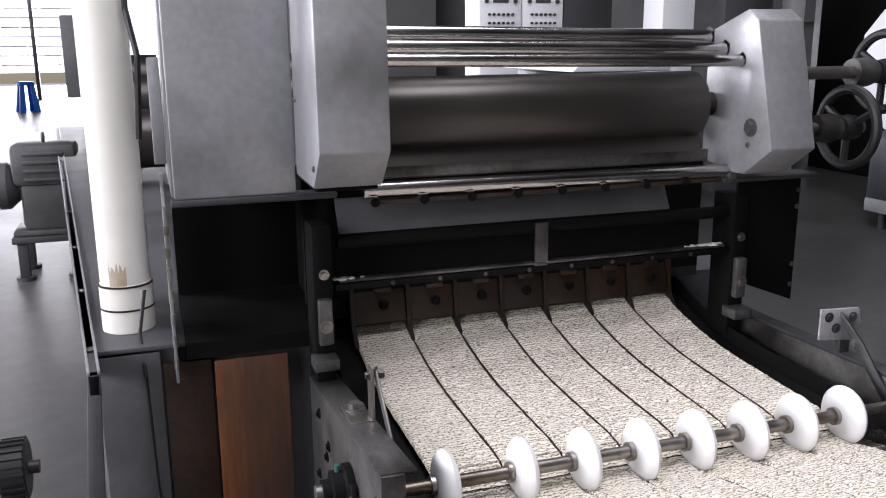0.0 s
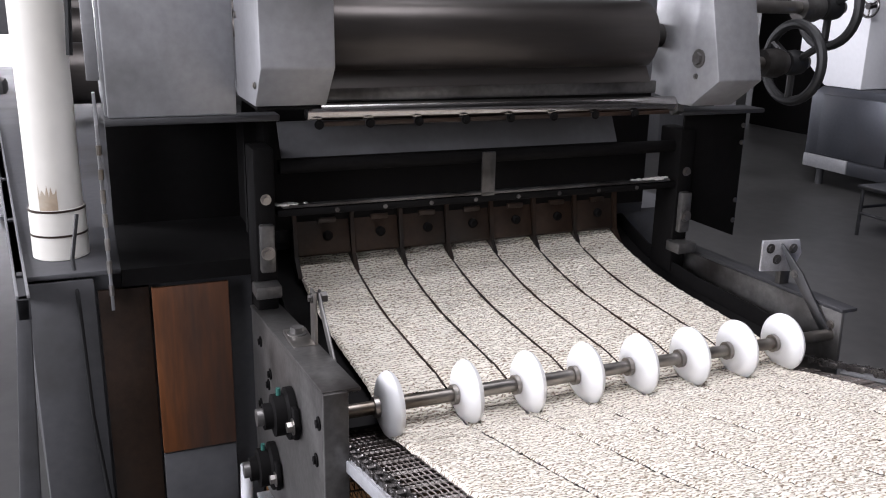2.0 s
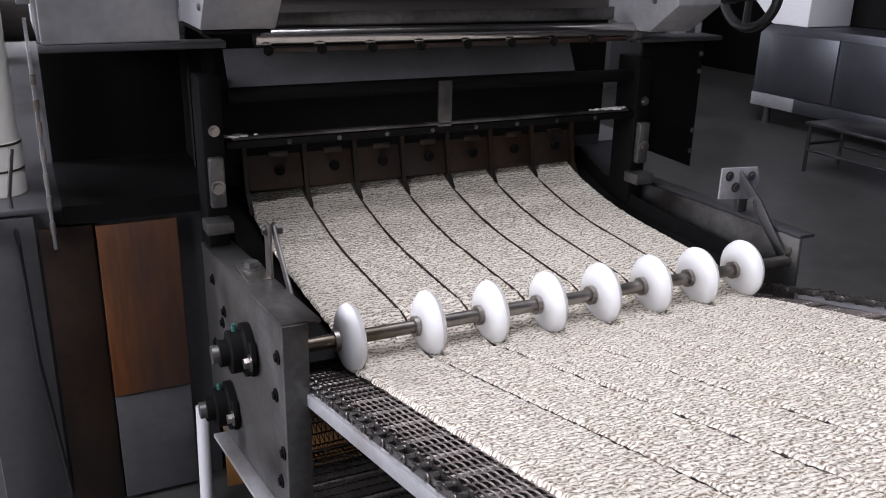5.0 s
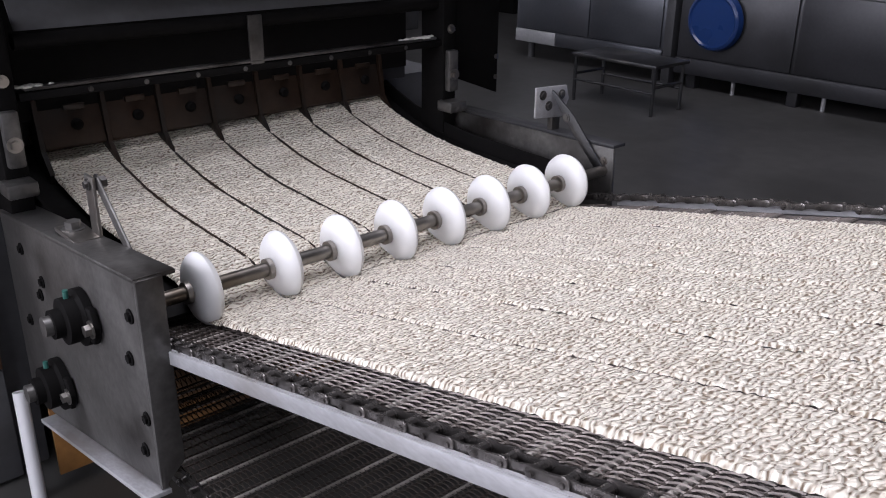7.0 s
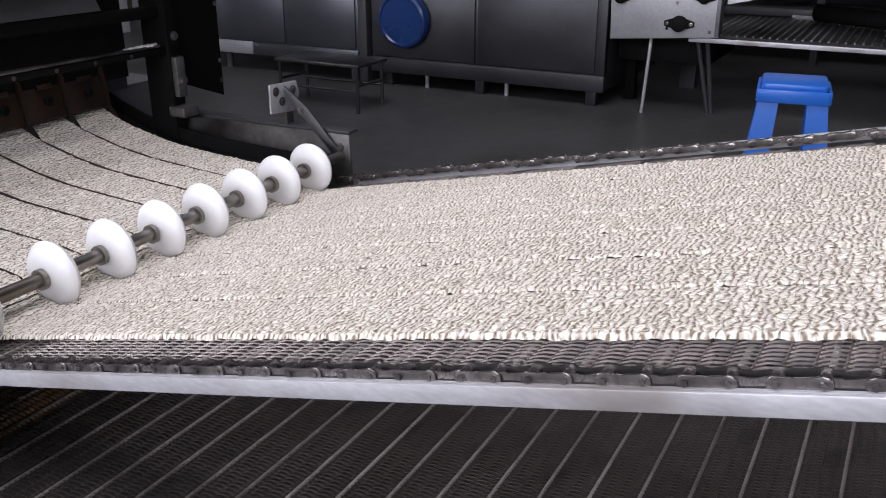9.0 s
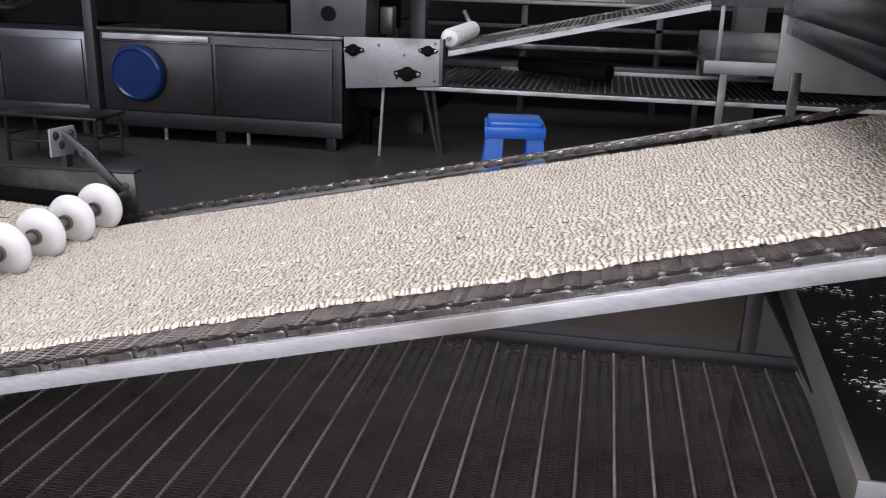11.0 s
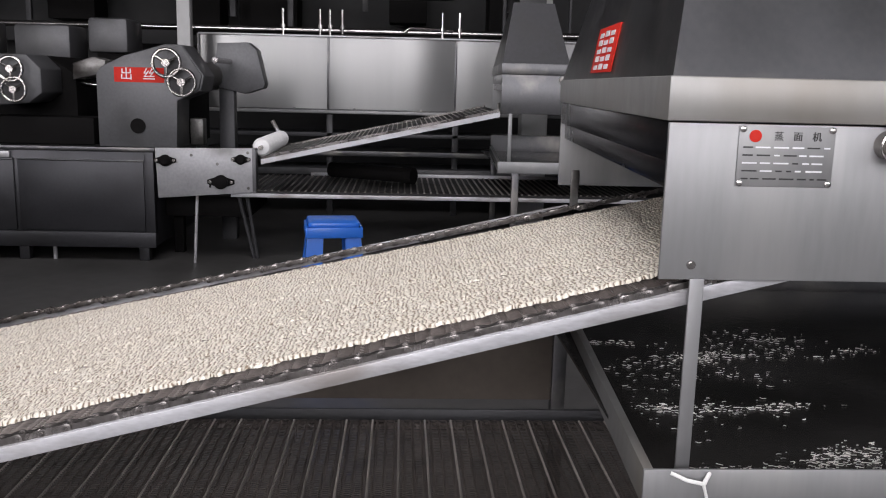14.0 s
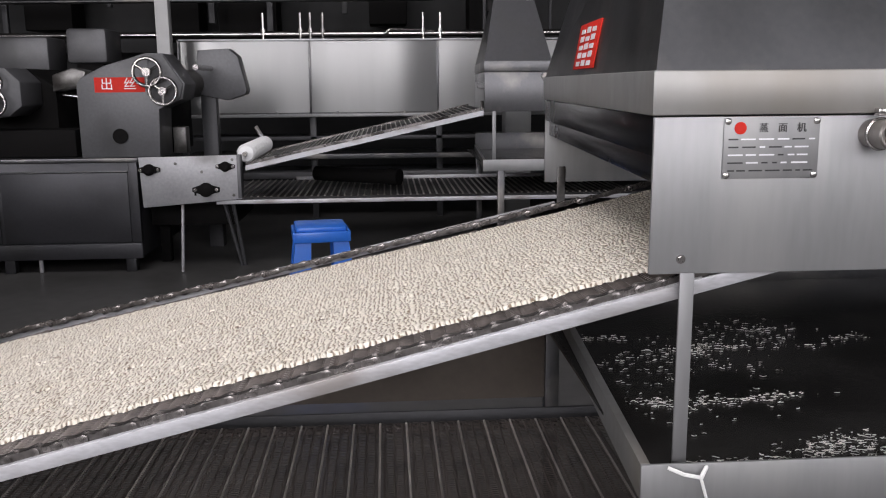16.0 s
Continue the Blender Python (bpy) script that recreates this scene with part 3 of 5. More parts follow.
def covers():
    c = thing("roller_cover", "grey painted sheet steel cover over the roller end", "cover")
    part("shell", prism([(-0.254, 0.5), (-0.268, 0.86), (-0.5, 0.86), (-0.5, 0.432), (-0.318, 0.432)], -0.268, -0.142, "y", 0.004), M_PAINT, c)
    part("bottom_plate", box(-0.49, -0.33, -0.262, -0.148, 0.424, 0.43, 0.001), M_BLACK, c)
    bolt((-0.30, -0.27, 0.47), (0, -1, 0), 0.004, 0.003, c)
    bolt((-0.47, -0.27, 0.58), (0, -1, 0), 0.004, 0.003, c)
    h = thing("gear_hood", "large grey painted sheet steel gear hood", "hood")
    part("front", box(-0.53, -0.5, -0.5, -0.27, 0.395, 0.95, 0.004), M_PAINT, h)
    part("side", box(-0.95, -0.53, -0.505, -0.495, 0.395, 0.95, 0.003), M_PAINT, h)
    part("lower_lip", box(-0.54, -0.492, -0.507, -0.19, 0.382, 0.395, 0.003), M_PAINT_D, h)
    # inner sheets in near-black: the recess's shade is put into their colour
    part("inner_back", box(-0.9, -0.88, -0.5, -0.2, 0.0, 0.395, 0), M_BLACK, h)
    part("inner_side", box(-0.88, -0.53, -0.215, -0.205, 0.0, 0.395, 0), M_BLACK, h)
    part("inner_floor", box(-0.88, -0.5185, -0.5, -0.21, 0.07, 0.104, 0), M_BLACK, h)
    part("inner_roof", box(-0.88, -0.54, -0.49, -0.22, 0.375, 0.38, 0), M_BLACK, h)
    part("flap", prism([(-0.50, 0.03), (-0.505, 0.385), (-0.62, 0.43), (-0.64, 0.43), (-0.64, 0.1)], -0.523, -0.517, "y", 0.001), M_PAINT, h, "open grey side flap with a chipped edge")
    rnd = random.Random(3)
    for k in range(7):
        z = 0.06 + k * 0.045
        part("hinge_knuckle", tube((-0.502, -0.52, z), (-0.502, -0.52, z + rnd.uniform(0.018, 0.03)), 0.005, 8), M_SHAFT, h)
    part("hood_gusset", prism([(-0.60, 0.46), (-0.54, 0.46), (-0.54, 0.56), (-0.57, 0.66), (-0.6, 0.56)], -0.53, -0.508, "y", 0.002), M_PAINT, h)
    g = thing("roller_guard", "grey painted angular guard with a bolt over the roller end", "guard")
    part("shell", prism([(-0.256, 0.464), (-0.325, 0.722), (-0.36, 0.745), (-0.49, 0.70), (-0.49, 0.42), (-0.37, 0.405), (-0.34, 0.405)], 0.652, 0.762, "y", 0.004), M_PAINT, g)
    bolt((-0.325, 0.651, 0.505), (0, -1, 0), 0.013, 0.008, g, M_OIL)
    bolt((-0.33, 0.651, 0.468), (0, -1, 0), 0.004, 0.004, g, M_OIL)
    f = thing("side_flap", "black painted sheet flap hanging at the machine side", "flap")
    part("sheet", prism([(0.73, 0.375), (0.905, 0.375), (0.905, 0.07), (0.72, 0.14)], -0.46, -0.453, "x", 0.002), M_BLACK, f)
    part("rim", box(-0.47, -0.40, 0.68, 0.91, 0.376, 0.386, 0.003), M_PAINT_D, f)
    for z in (0.11, 0.16, 0.3, 0.34):
        bolt((-0.452, 0.898, z), (1, 0, 0), 0.004, 0.004, f)
    for y, x, z in ((0.95, -0.375, 0.49), (1.06, -0.40, 0.61)):
        w = thing("handwheel", "black spoked handwheel on a steel spindle", "handwheel", "handwheels of the cutter")
        handwheel((x, y, z), 0.085, w, None, "rim")
        part("spindle", tube((x, 0.76, z), (x, y + 0.04, z), 0.014, 16), M_SHAFT, w)
        part("boss", lathe([(0.03, -0.09), (0.033, -0.05), (0.026, -0.03)], Matrix.Translation((x, y, z)) @ ALONG_Y, 20), M_OIL, w)


def side_plates():
    p = thing("side_plate", "grease-stained steel side plate with flanged edges and bolts", "side plate", "side plates of the belt head")
    part("web", prism([(-0.5, 0.012), (0.085, 0.081), (0.095, -0.232), (-0.38, -0.345), (-0.5, -0.36)], -0.26, -0.252, "y", 0.002), M_OIL, p)
    part("top_flange", prism([(-0.5, 0.012), (0.088, 0.082), (0.088, 0.075), (-0.5, 0.005)], -0.262, -0.205, "y", 0.002), M_OIL, p)
    part("front_flange", prism([(-0.262, 0.08), (-0.225, 0.08), (-0.225, -0.2), (-0.262, -0.235)], 0.086, 0.094, "x", 0.002), M_OIL, p)
    for x, z in ((-0.4, -0.03), (-0.33, -0.09), (-0.31, -0.06), (-0.42, -0.17), (0.06, 0.02), (0.07, -0.13), (0.05, -0.19), (0.04, -0.05)):
        bolt((x, -0.261, z), (0, -1, 0), 0.007, 0.005, p, M_BLACK)
    for (x, z), r in (((-0.115, -0.045), 0.035), ((-0.285, -0.235), 0.036)):
        b = thing("bearing_block", "black greasy flange bearing block with bolts", "bearing", "bearing blocks")
        lz = [(0.024, 0.0), (r * 1.25, 0.0), (r * 1.25, 0.012), (r, 0.016), (r, 0.034), (r * 0.62, 0.036), (r * 0.62, 0.05)]
        part("housing", lathe(lz, Matrix.Translation((x, -0.261, z)) @ Matrix.Rotation(radians(90), 4, "X"), 24), M_BLACK, b)
        part("shaft_end", tube((x, -0.3, z), (x, -0.322, z), r * 0.42, 16), M_OIL, b)
        part("ear", prism([(x - 0.062, z - 0.012), (x - 0.05, z + 0.02), (x + 0.05, z + 0.03), (x + 0.062, z + 0.004), (x + 0.05, z - 0.026), (x - 0.05, z - 0.03)], -0.272, -0.262, "y", 0.003), M_BLACK, b)
        for dx in (-0.05, 0.05):
            bolt((x + dx, -0.273, z), (0, -1, 0), 0.009, 0.01, b, M_SHAFT)
        part("grease_nipple", tube((x, -0.285, z + r), (x, -0.285, z + r + 0.012), 0.004, 8), mat_green, b, "green painted nipple")
    q = thing("side_plate", "dark steel side plate at the aisle side of the belt", "side plate", "side plates of the belt head")
    part("web", prism([(-0.5, 0.042), (0.022, 0.05), (0.03, -0.24), (-0.5, -0.3)], 0.772, 0.78, "y", 0.002), M_OIL, q)
    part("top_flange", prism([(-0.5, 0.042), (0.022, 0.05), (0.022, 0.057), (-0.5, 0.05)], 0.772, 0.81, "y", 0.001), M_PAINT_D, q)
    bolt((0.0, 0.771, 0.02), (0, -1, 0), 0.006, 0.005, q, M_SHAFT)
    part("bright_edge", prism([(-0.382, -0.346), (0.097, -0.233), (0.097, -0.241), (-0.382, -0.354)], -0.285, -0.25, "y", 0.001), M_RAIL, p, "bright worn lower flange")
    part("rusty_plate", box(-0.47, -0.462, -0.25, 0.7, FLOOR + 0.02, -0.33, 0.001), M_ORANGE, p, "orange rusty plate")
    wp = thing("white_pole", "thin white plastic pole standing under the belt head", "pole")
    part("pole", tube((-0.44, -0.3, FLOOR), (-0.5, -0.285, -0.345), 0.013, 16), M_WHITE, wp)
    # brackets that hold the disc shaft
    b = thing("shaft_bracket", "bolted steel bracket with a slanted arm to the disc shaft", "bracket", "shaft brackets")
    part("foot", box(-0.235, -0.15, -0.25, -0.21, 0.048, 0.055, 0.001), M_SHAFT, b)
    part("upright", box(-0.182, -0.15, -0.213, -0.208, 0.05, 0.145, 0.002), M_SHAFT, b)
    part("arm", prism([(-0.172, 0.14), (-0.15, 0.145), (0.006, 0.006), (-0.006, -0.008)], -0.206, -0.202, "y", 0.001), M_OIL, b)
    bolt((-0.21, -0.23, 0.055), (0, 0, 1), 0.012, 0.012, b, M_OIL)
    bolt((-0.166, -0.2, 0.132), (0, 1, 0), 0.009, 0.012, b, M_OIL)
    bolt((-0.166, -0.214, 0.132), (0, -1, 0), 0.006, 0.006, b, M_OIL)
    b = thing("shaft_bracket", "galvanised bracket plate with three bolts and an arm", "bracket", "shaft brackets")
    part("plate", prism([(0.715, 0.09), (0.715, 0.155), (0.81, 0.15), (0.82, 0.12), (0.80, 0.082)], -0.15, -0.145, "x", 0.001), M_RAIL, b)
    for y, z in ((0.735, 0.137), (0.795, 0.132), (0.755, 0.112)):
        bolt((-0.145, y, z), (1, 0, 0), 0.007, 0.005, b, M_OIL)
    part("post", box(-0.165, -0.15, 0.775, 0.8, 0.05, 0.12, 0.002), M_OIL, b)
    part("arm", prism([(-0.155, 0.15), (-0.138, 0.142), (-0.08, 0.1), (0.006, 0.008), (-0.008, -0.006), (-0.1, 0.085)], 0.762, 0.767, "y", 0.001), M_INOX_D, b)
    bolt((-0.098, 0.761, 0.094), (0, -1, 0), 0.006, 0.005, b, M_OIL)


M_ORANGE = mat("orange_rust", (0.3, 0.14, 0.04), 0.6, 0.0, 40, 0.3, (0.08, 0.05, 0.03), 0.55, 0.1)
mat_green = mat("green_paint", (0.03, 0.12, 0.1), 0.4)


def base_cabinet():
    c = thing("dough_sheeter", "long dark grey painted steel machine base", "machine")
    part("body", prism([(-0.56, -0.67), (-5.6, -1.13), (-5.6, 0.95), (-0.7, 0.95), (-0.7, -0.24), (-0.56, -0.24)], FLOOR, 0.088, "z", 0.004), M_BASE, c)
    part("top_sheet", prism([(-0.54, -0.69), (-5.6, -1.15), (-5.6, -0.5), (-0.54, -0.5)], 0.09, 0.1, "z", 0.002), M_BASE, c)
    part("front_panel", box(-0.556, -0.54, -0.67, -0.55, FLOOR + 0.02, 0.085, 0.003), M_BASE, c, "plain dark grey end panel")
    part("corner_strip", prism([(-0.677, 0.1), (-0.655, 0.1), (-0.69, FLOOR), (-0.735, FLOOR)], -0.43, -0.41, "x", 0.002), M_BASE, c, "grey edge post")
    part("rust_panel", box(-0.53, -0.52, -0.448, -0.3, -0.3, 0.06, 0.002), M_RUST, c, "rust-streaked steel panel")
    part("lower_panel", box(-0.535, -0.525, -0.448, -0.3, FLOOR + 0.01, -0.305, 0.002), M_BASE, c)
    part("rust_strip", box(-0.545, -0.535, -0.545, -0.452, FLOOR, 0.06, 0.001), M_BROWN, c, "dark brown stained strip")
    part("housing", box(-6.0, -0.66, -0.2, 0.78, 0.09, 0.42, 0.004), M_PAINT_D, c)
    # light trim along the edge
    def edge(x, off):
        return (x, -0.677 - 0.096 * (-0.41 - x) + off)
    part("edge_trim", prism([edge(-0.41, 0), edge(-5.6, 0), edge(-5.6, 0.034), edge(-0.41, 0.022)], 0.06, 0.1, "z", 0.002), M_BASE, c, "grey edge channel")
    part("trim_lip", prism([edge(-0.41, 0), edge(-5.6, 0), edge(-5.6, 0.006), edge(-0.41, 0.005)], 0.1005, 0.107, "z", 0.001), M_PAINT, c, "pale grey edge strip")
    part("trim_lip", prism([edge(-0.41, 0.018), edge(-5.6, 0.03), edge(-5.6, 0.036), edge(-0.41, 0.023)], 0.1005, 0.107, "z", 0.001), M_PAINT, c, "pale grey edge strip")
    for x in (-0.55, -1.0, -1.5, -2.1, -2.9, -3.6):
        xa, ya = edge(x, 0.006)
        part("trim_bracket", box(xa - 0.012, xa + 0.012, ya, ya + 0.012, 0.1005, 0.105, 0), M_PAINT_D, c)
    p = thing("drain_pipe", "cream plastic pipe with brown stains and two bands", "pipe")
    at = Matrix.Translation((-0.68, -0.607, 0))
    part("pipe", lathe([(0.04, 0.1), (0.05, 0.1), (0.05, 3.0), (0.04, 3.0)], at, 36), M_PVC, p)
    part("collar", lathe([(0.0505, 0.102), (0.0535, 0.102), (0.0535, 0.2), (0.0505, 0.203)], at, 36), M_PVC, p)
    for z in (0.15, 0.2):
        part("band", lathe([(0.0535, z - 0.002), (0.0548, z - 0.002), (0.0548, z + 0.002), (0.0535, z + 0.002)], at, 36), M_BROWN, p, "dark brown band")
    part("stain", lathe_patch(at, 0.0508, 0.16, 0.26, -35, 5), M_STAIN, p, "brown stain")
    cb = thing("cable", "thin black cable hanging along the pipe", "cable")
    part("cord", wire([(-0.66, -0.55, 1.0), (-0.64, -0.56, 0.75), (-0.62, -0.545, 0.66), (-0.63, -0.555, 0.5)], 0.006), M_RUBBER, cb)
    part("cord", wire([(-0.6, -0.57, 0.2), (-0.57, -0.585, 0.12), (-0.53, -0.58, 0.04), (-0.528, -0.575, -0.2), (-0.525, -0.55, -0.5)], 0.004), M_RUBBER, cb)


def lathe_patch(m, r, z0, z1, a0, a1):
    bm = bmesh.new()
    n = 10
    lo = [bm.verts.new(m @ Vector((r * math.cos(radians(a0 + (a1 - a0) * k / n)), r * math.sin(radians(a0 + (a1 - a0) * k / n)), z0 + 0.01 * math.sin(k * 2.1)))) for k in range(n + 1)]
    hi = [bm.verts.new(m @ Vector((r * math.cos(radians(a0 + (a1 - a0) * k / n)), r * math.sin(radians(a0 + (a1 - a0) * k / n)), z1 - 0.03 * abs(math.sin(k * 1.3))))) for k in range(n + 1)]
    for k in range(n):
        bm.faces.new((lo[k], lo[k + 1], hi[k + 1], hi[k]))
    return bm


def rails():
    for y, za, zb, lab in ((-0.226, -0.037, 0.3065, "scratched pale aluminium side rail of the conveyor"), (0.748, -0.035, 0.273, "pale metal side rail on the aisle side of the conveyor")):
        r = thing("belt_rail", lab, "rail", "conveyor side rails")
        out = -0.004 if y < 0 else 0.004
        xe, ze = (1.62, zb + 0.19 * RISE) if y < 0 else (1.43, zb)
        poly = [(0.06, za), (xe, ze), (xe, ze - 0.0185), (0.06, za - 0.0195)]
        part("rail", prism(poly, min(y, y + out), max(y, y + out), "y", 0.001), M_RAIL, r)
        poly = [(0.06, za), (1.43, zb), (1.43, zb - 0.003), (0.06, za - 0.003)]
        part("ledge", prism(poly, min(y, y - out), max(y, y - out), "y", 0), M_RAIL, r)
    lo = thing("return_rail", "dark steel rail beside the returning belt", "rail")
    part("rail", box(-0.1, 3.0, 0.775, 0.785, -0.3, -0.252, 0.002), M_PAINT_D, lo)
    part("ledge", box(-0.1, 3.0, 0.76, 0.774, -0.3, -0.292, 0.001), M_PAINT_D, lo)
    sh = thing("belt_shield", "dark grey sheet behind the return belt", "shield")
    part("sheet", prism([(0.05, -0.23), (1.42, -0.23), (1.42, up(1.42, -0.09)), (0.05, up(0.05, -0.08))], 0.79, 0.796, "y", 0.001), M_SHIELD, sh)
    part("top_angle", prism([(0.05, up(0.05, -0.08)), (1.3, up(1.3, -0.09)), (1.3, up(1.3, -0.085)), (0.05, up(0.05, -0.075))], 0.78, 0.8, "y", 0), M_PAINT_D, sh)
    lf = thing("frame_legs", "dark steel legs carrying the conveyor frame", "frame")
    for x in (-0.06, 2.4):
        part("leg", box(x, x + 0.04, 0.8, 0.84, FLOOR, -0.24, 0.002), M_PAINT_D, lf)


def steamer(off=(0, 0, 0), far=False):
    """The steam tunnel's entry: box, rim, tapered hood, legs, drip tray."""
    size = 1.2 if far else 1.0
    m = Matrix.Translation(off) @ Matrix.Diagonal((size, size, size, 1))
    ground = (FLOOR - off[2]) / size
    s = thing("steamer", "stainless steel steam tunnel with a tapered hood", "steamer", "", m)
    L = 5.4
    xa, xb = 1.357, 1.42
    y0, y1 = -0.24, 0.83
    low = [(xa, y0), (L, y0), (L, y1), (xb, y1)]
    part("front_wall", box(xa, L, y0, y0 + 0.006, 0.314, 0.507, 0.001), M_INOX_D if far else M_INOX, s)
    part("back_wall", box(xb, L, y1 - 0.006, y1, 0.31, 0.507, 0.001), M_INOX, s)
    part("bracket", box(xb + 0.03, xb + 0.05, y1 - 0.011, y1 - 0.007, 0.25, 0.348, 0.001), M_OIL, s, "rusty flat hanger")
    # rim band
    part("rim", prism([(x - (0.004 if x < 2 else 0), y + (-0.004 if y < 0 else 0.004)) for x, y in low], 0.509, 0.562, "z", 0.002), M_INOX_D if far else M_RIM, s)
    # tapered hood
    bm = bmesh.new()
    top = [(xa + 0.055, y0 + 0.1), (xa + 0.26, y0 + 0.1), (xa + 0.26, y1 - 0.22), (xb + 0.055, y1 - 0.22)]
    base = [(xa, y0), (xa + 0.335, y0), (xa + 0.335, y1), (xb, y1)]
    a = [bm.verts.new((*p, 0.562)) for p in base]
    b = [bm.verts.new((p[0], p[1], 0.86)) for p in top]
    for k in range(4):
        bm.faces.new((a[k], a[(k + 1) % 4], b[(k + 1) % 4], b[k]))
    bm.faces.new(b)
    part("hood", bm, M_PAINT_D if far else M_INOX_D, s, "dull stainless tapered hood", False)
    part("flue", box(xa + 0.1, xa + 0.24, y0 + 0.22, y1 - 0.32, 0.86, 2.6, 0.003), M_INOX_D, s)
    # entry side: lip sheets over the opening
    for za, zb, inn in ((0.46, 0.508, 0.0), (0.424, 0.459, 0.01)):
        part("entry_sheet", prism([(xa + inn, y0 + 0.006), (xa + inn + 0.005, y0 + 0.006), (xb + inn + 0.005, y1 - 0.006), (xb + inn, y1 - 0.006)], za, zb, "z", 0.0005), M_DARKINOX, s, "dark reflecting stainless sheet over the belt opening")
    part("tunnel_roof", box(xb + 0.1, L, y0 + 0.01, y1 - 0.01, 0.47, 0.476, 0), M_INOX_D, s)
    part("end_wall", box(L, L + 0.01, y0, y1, 0.2, 0.56, 0), M_INOX_D, s)
    if far:
        part("sight_pipe", tube((xa + 0.3, y0 - 0.03, 0.485), (xa + 0.3, y0, 0.485), 0.018, 16), M_SHAFT, s)
    else:
        sp = part("spout", lathe([(0.012, 0.0), (0.0175, 0.0), (0.0175, 0.046), (0.0155, 0.048), (0.0135, 0.048), (0.0135, 0.006)], Matrix.Translation((1.628, y0, 0.485)) @ Matrix.Rotation(radians(90), 4, "X"), 28), M_SHAFT, s, "short open pipe stub")
        part("clamp", torus(Matrix.Translation((1.628, y0 - 0.02, 0.485)) @ ALONG_Y, 0.018, 0.0022, 28, 8), M_STEEL, sp)
        part("clamp_screw", box(1.62, 1.634, y0 - 0.026, y0 - 0.014, 0.507, 0.516, 0.002), M_STEEL, sp)
        part("weld_blot", lathe_disc((1.62, y0 - 0.003, 0.545), 0.02, 0.016), M_STAIN, s)
        bolt((1.396, y0 - 0.0005, 0.333), (0, -1, 0), 0.0038, 0.003, s, M_STEEL)
    for x, y in ((1.395, y0 - 0.004),):
        part("leg", box(x, x + 0.0185, y, y + 0.004, 0.052, 0.316, 0.001), M_INOX, s, "flat stainless leg")
        part("leg_flange", box(x + 0.0145, x + 0.0185, y + 0.004, y + 0.02, 0.052, 0.316, 0.001), M_INOX, s)
    t = thing("drip_tray", "shallow stainless tray with a wet black bottom", "tray", "", m)
    part("bottom", box(1.36, L, y0 - 0.03, y1, 0.045, 0.05, 0), M_WETBLACK, t, "wet black tray bottom")
    part("front_lip", box(1.345, L, y0 - 0.036, y0 - 0.031, 0.02, 0.078, 0.001), M_INOX, t)
    part("side_lip", prism([(1.345, y0 - 0.03), (1.358, y0 - 0.03), (1.428, y1), (1.413, y1)], 0.03, 0.078, "z", 0.001), M_RIM, t)
    part("back_lip", box(1.42, L, y1 + 0.001, y1 + 0.005, 0.03, 0.15, 0.001), M_INOX_D, t)
    for x in (1.42, 4.6):
        for y in (y0 - 0.028, y1 - 0.05):
            part("foot", box(x, x + 0.035, y, y + 0.035, ground, 0.044, 0.002), M_INOX_D, t)
    return s


def lathe_disc(c, rx, rz):
    bm = bmesh.new()
    vs = []
    for k in range(18):
        a = k * math.tau / 18
        w = 1 + 0.2 * math.sin(3 * a + 1)
        vs.append((c[0] + rx * w * math.cos(a), c[2] + rz * w * math.sin(a)))
    return prism(vs, c[1] - 0.0006, c[1] - 0.0001, "y", 0, bm)


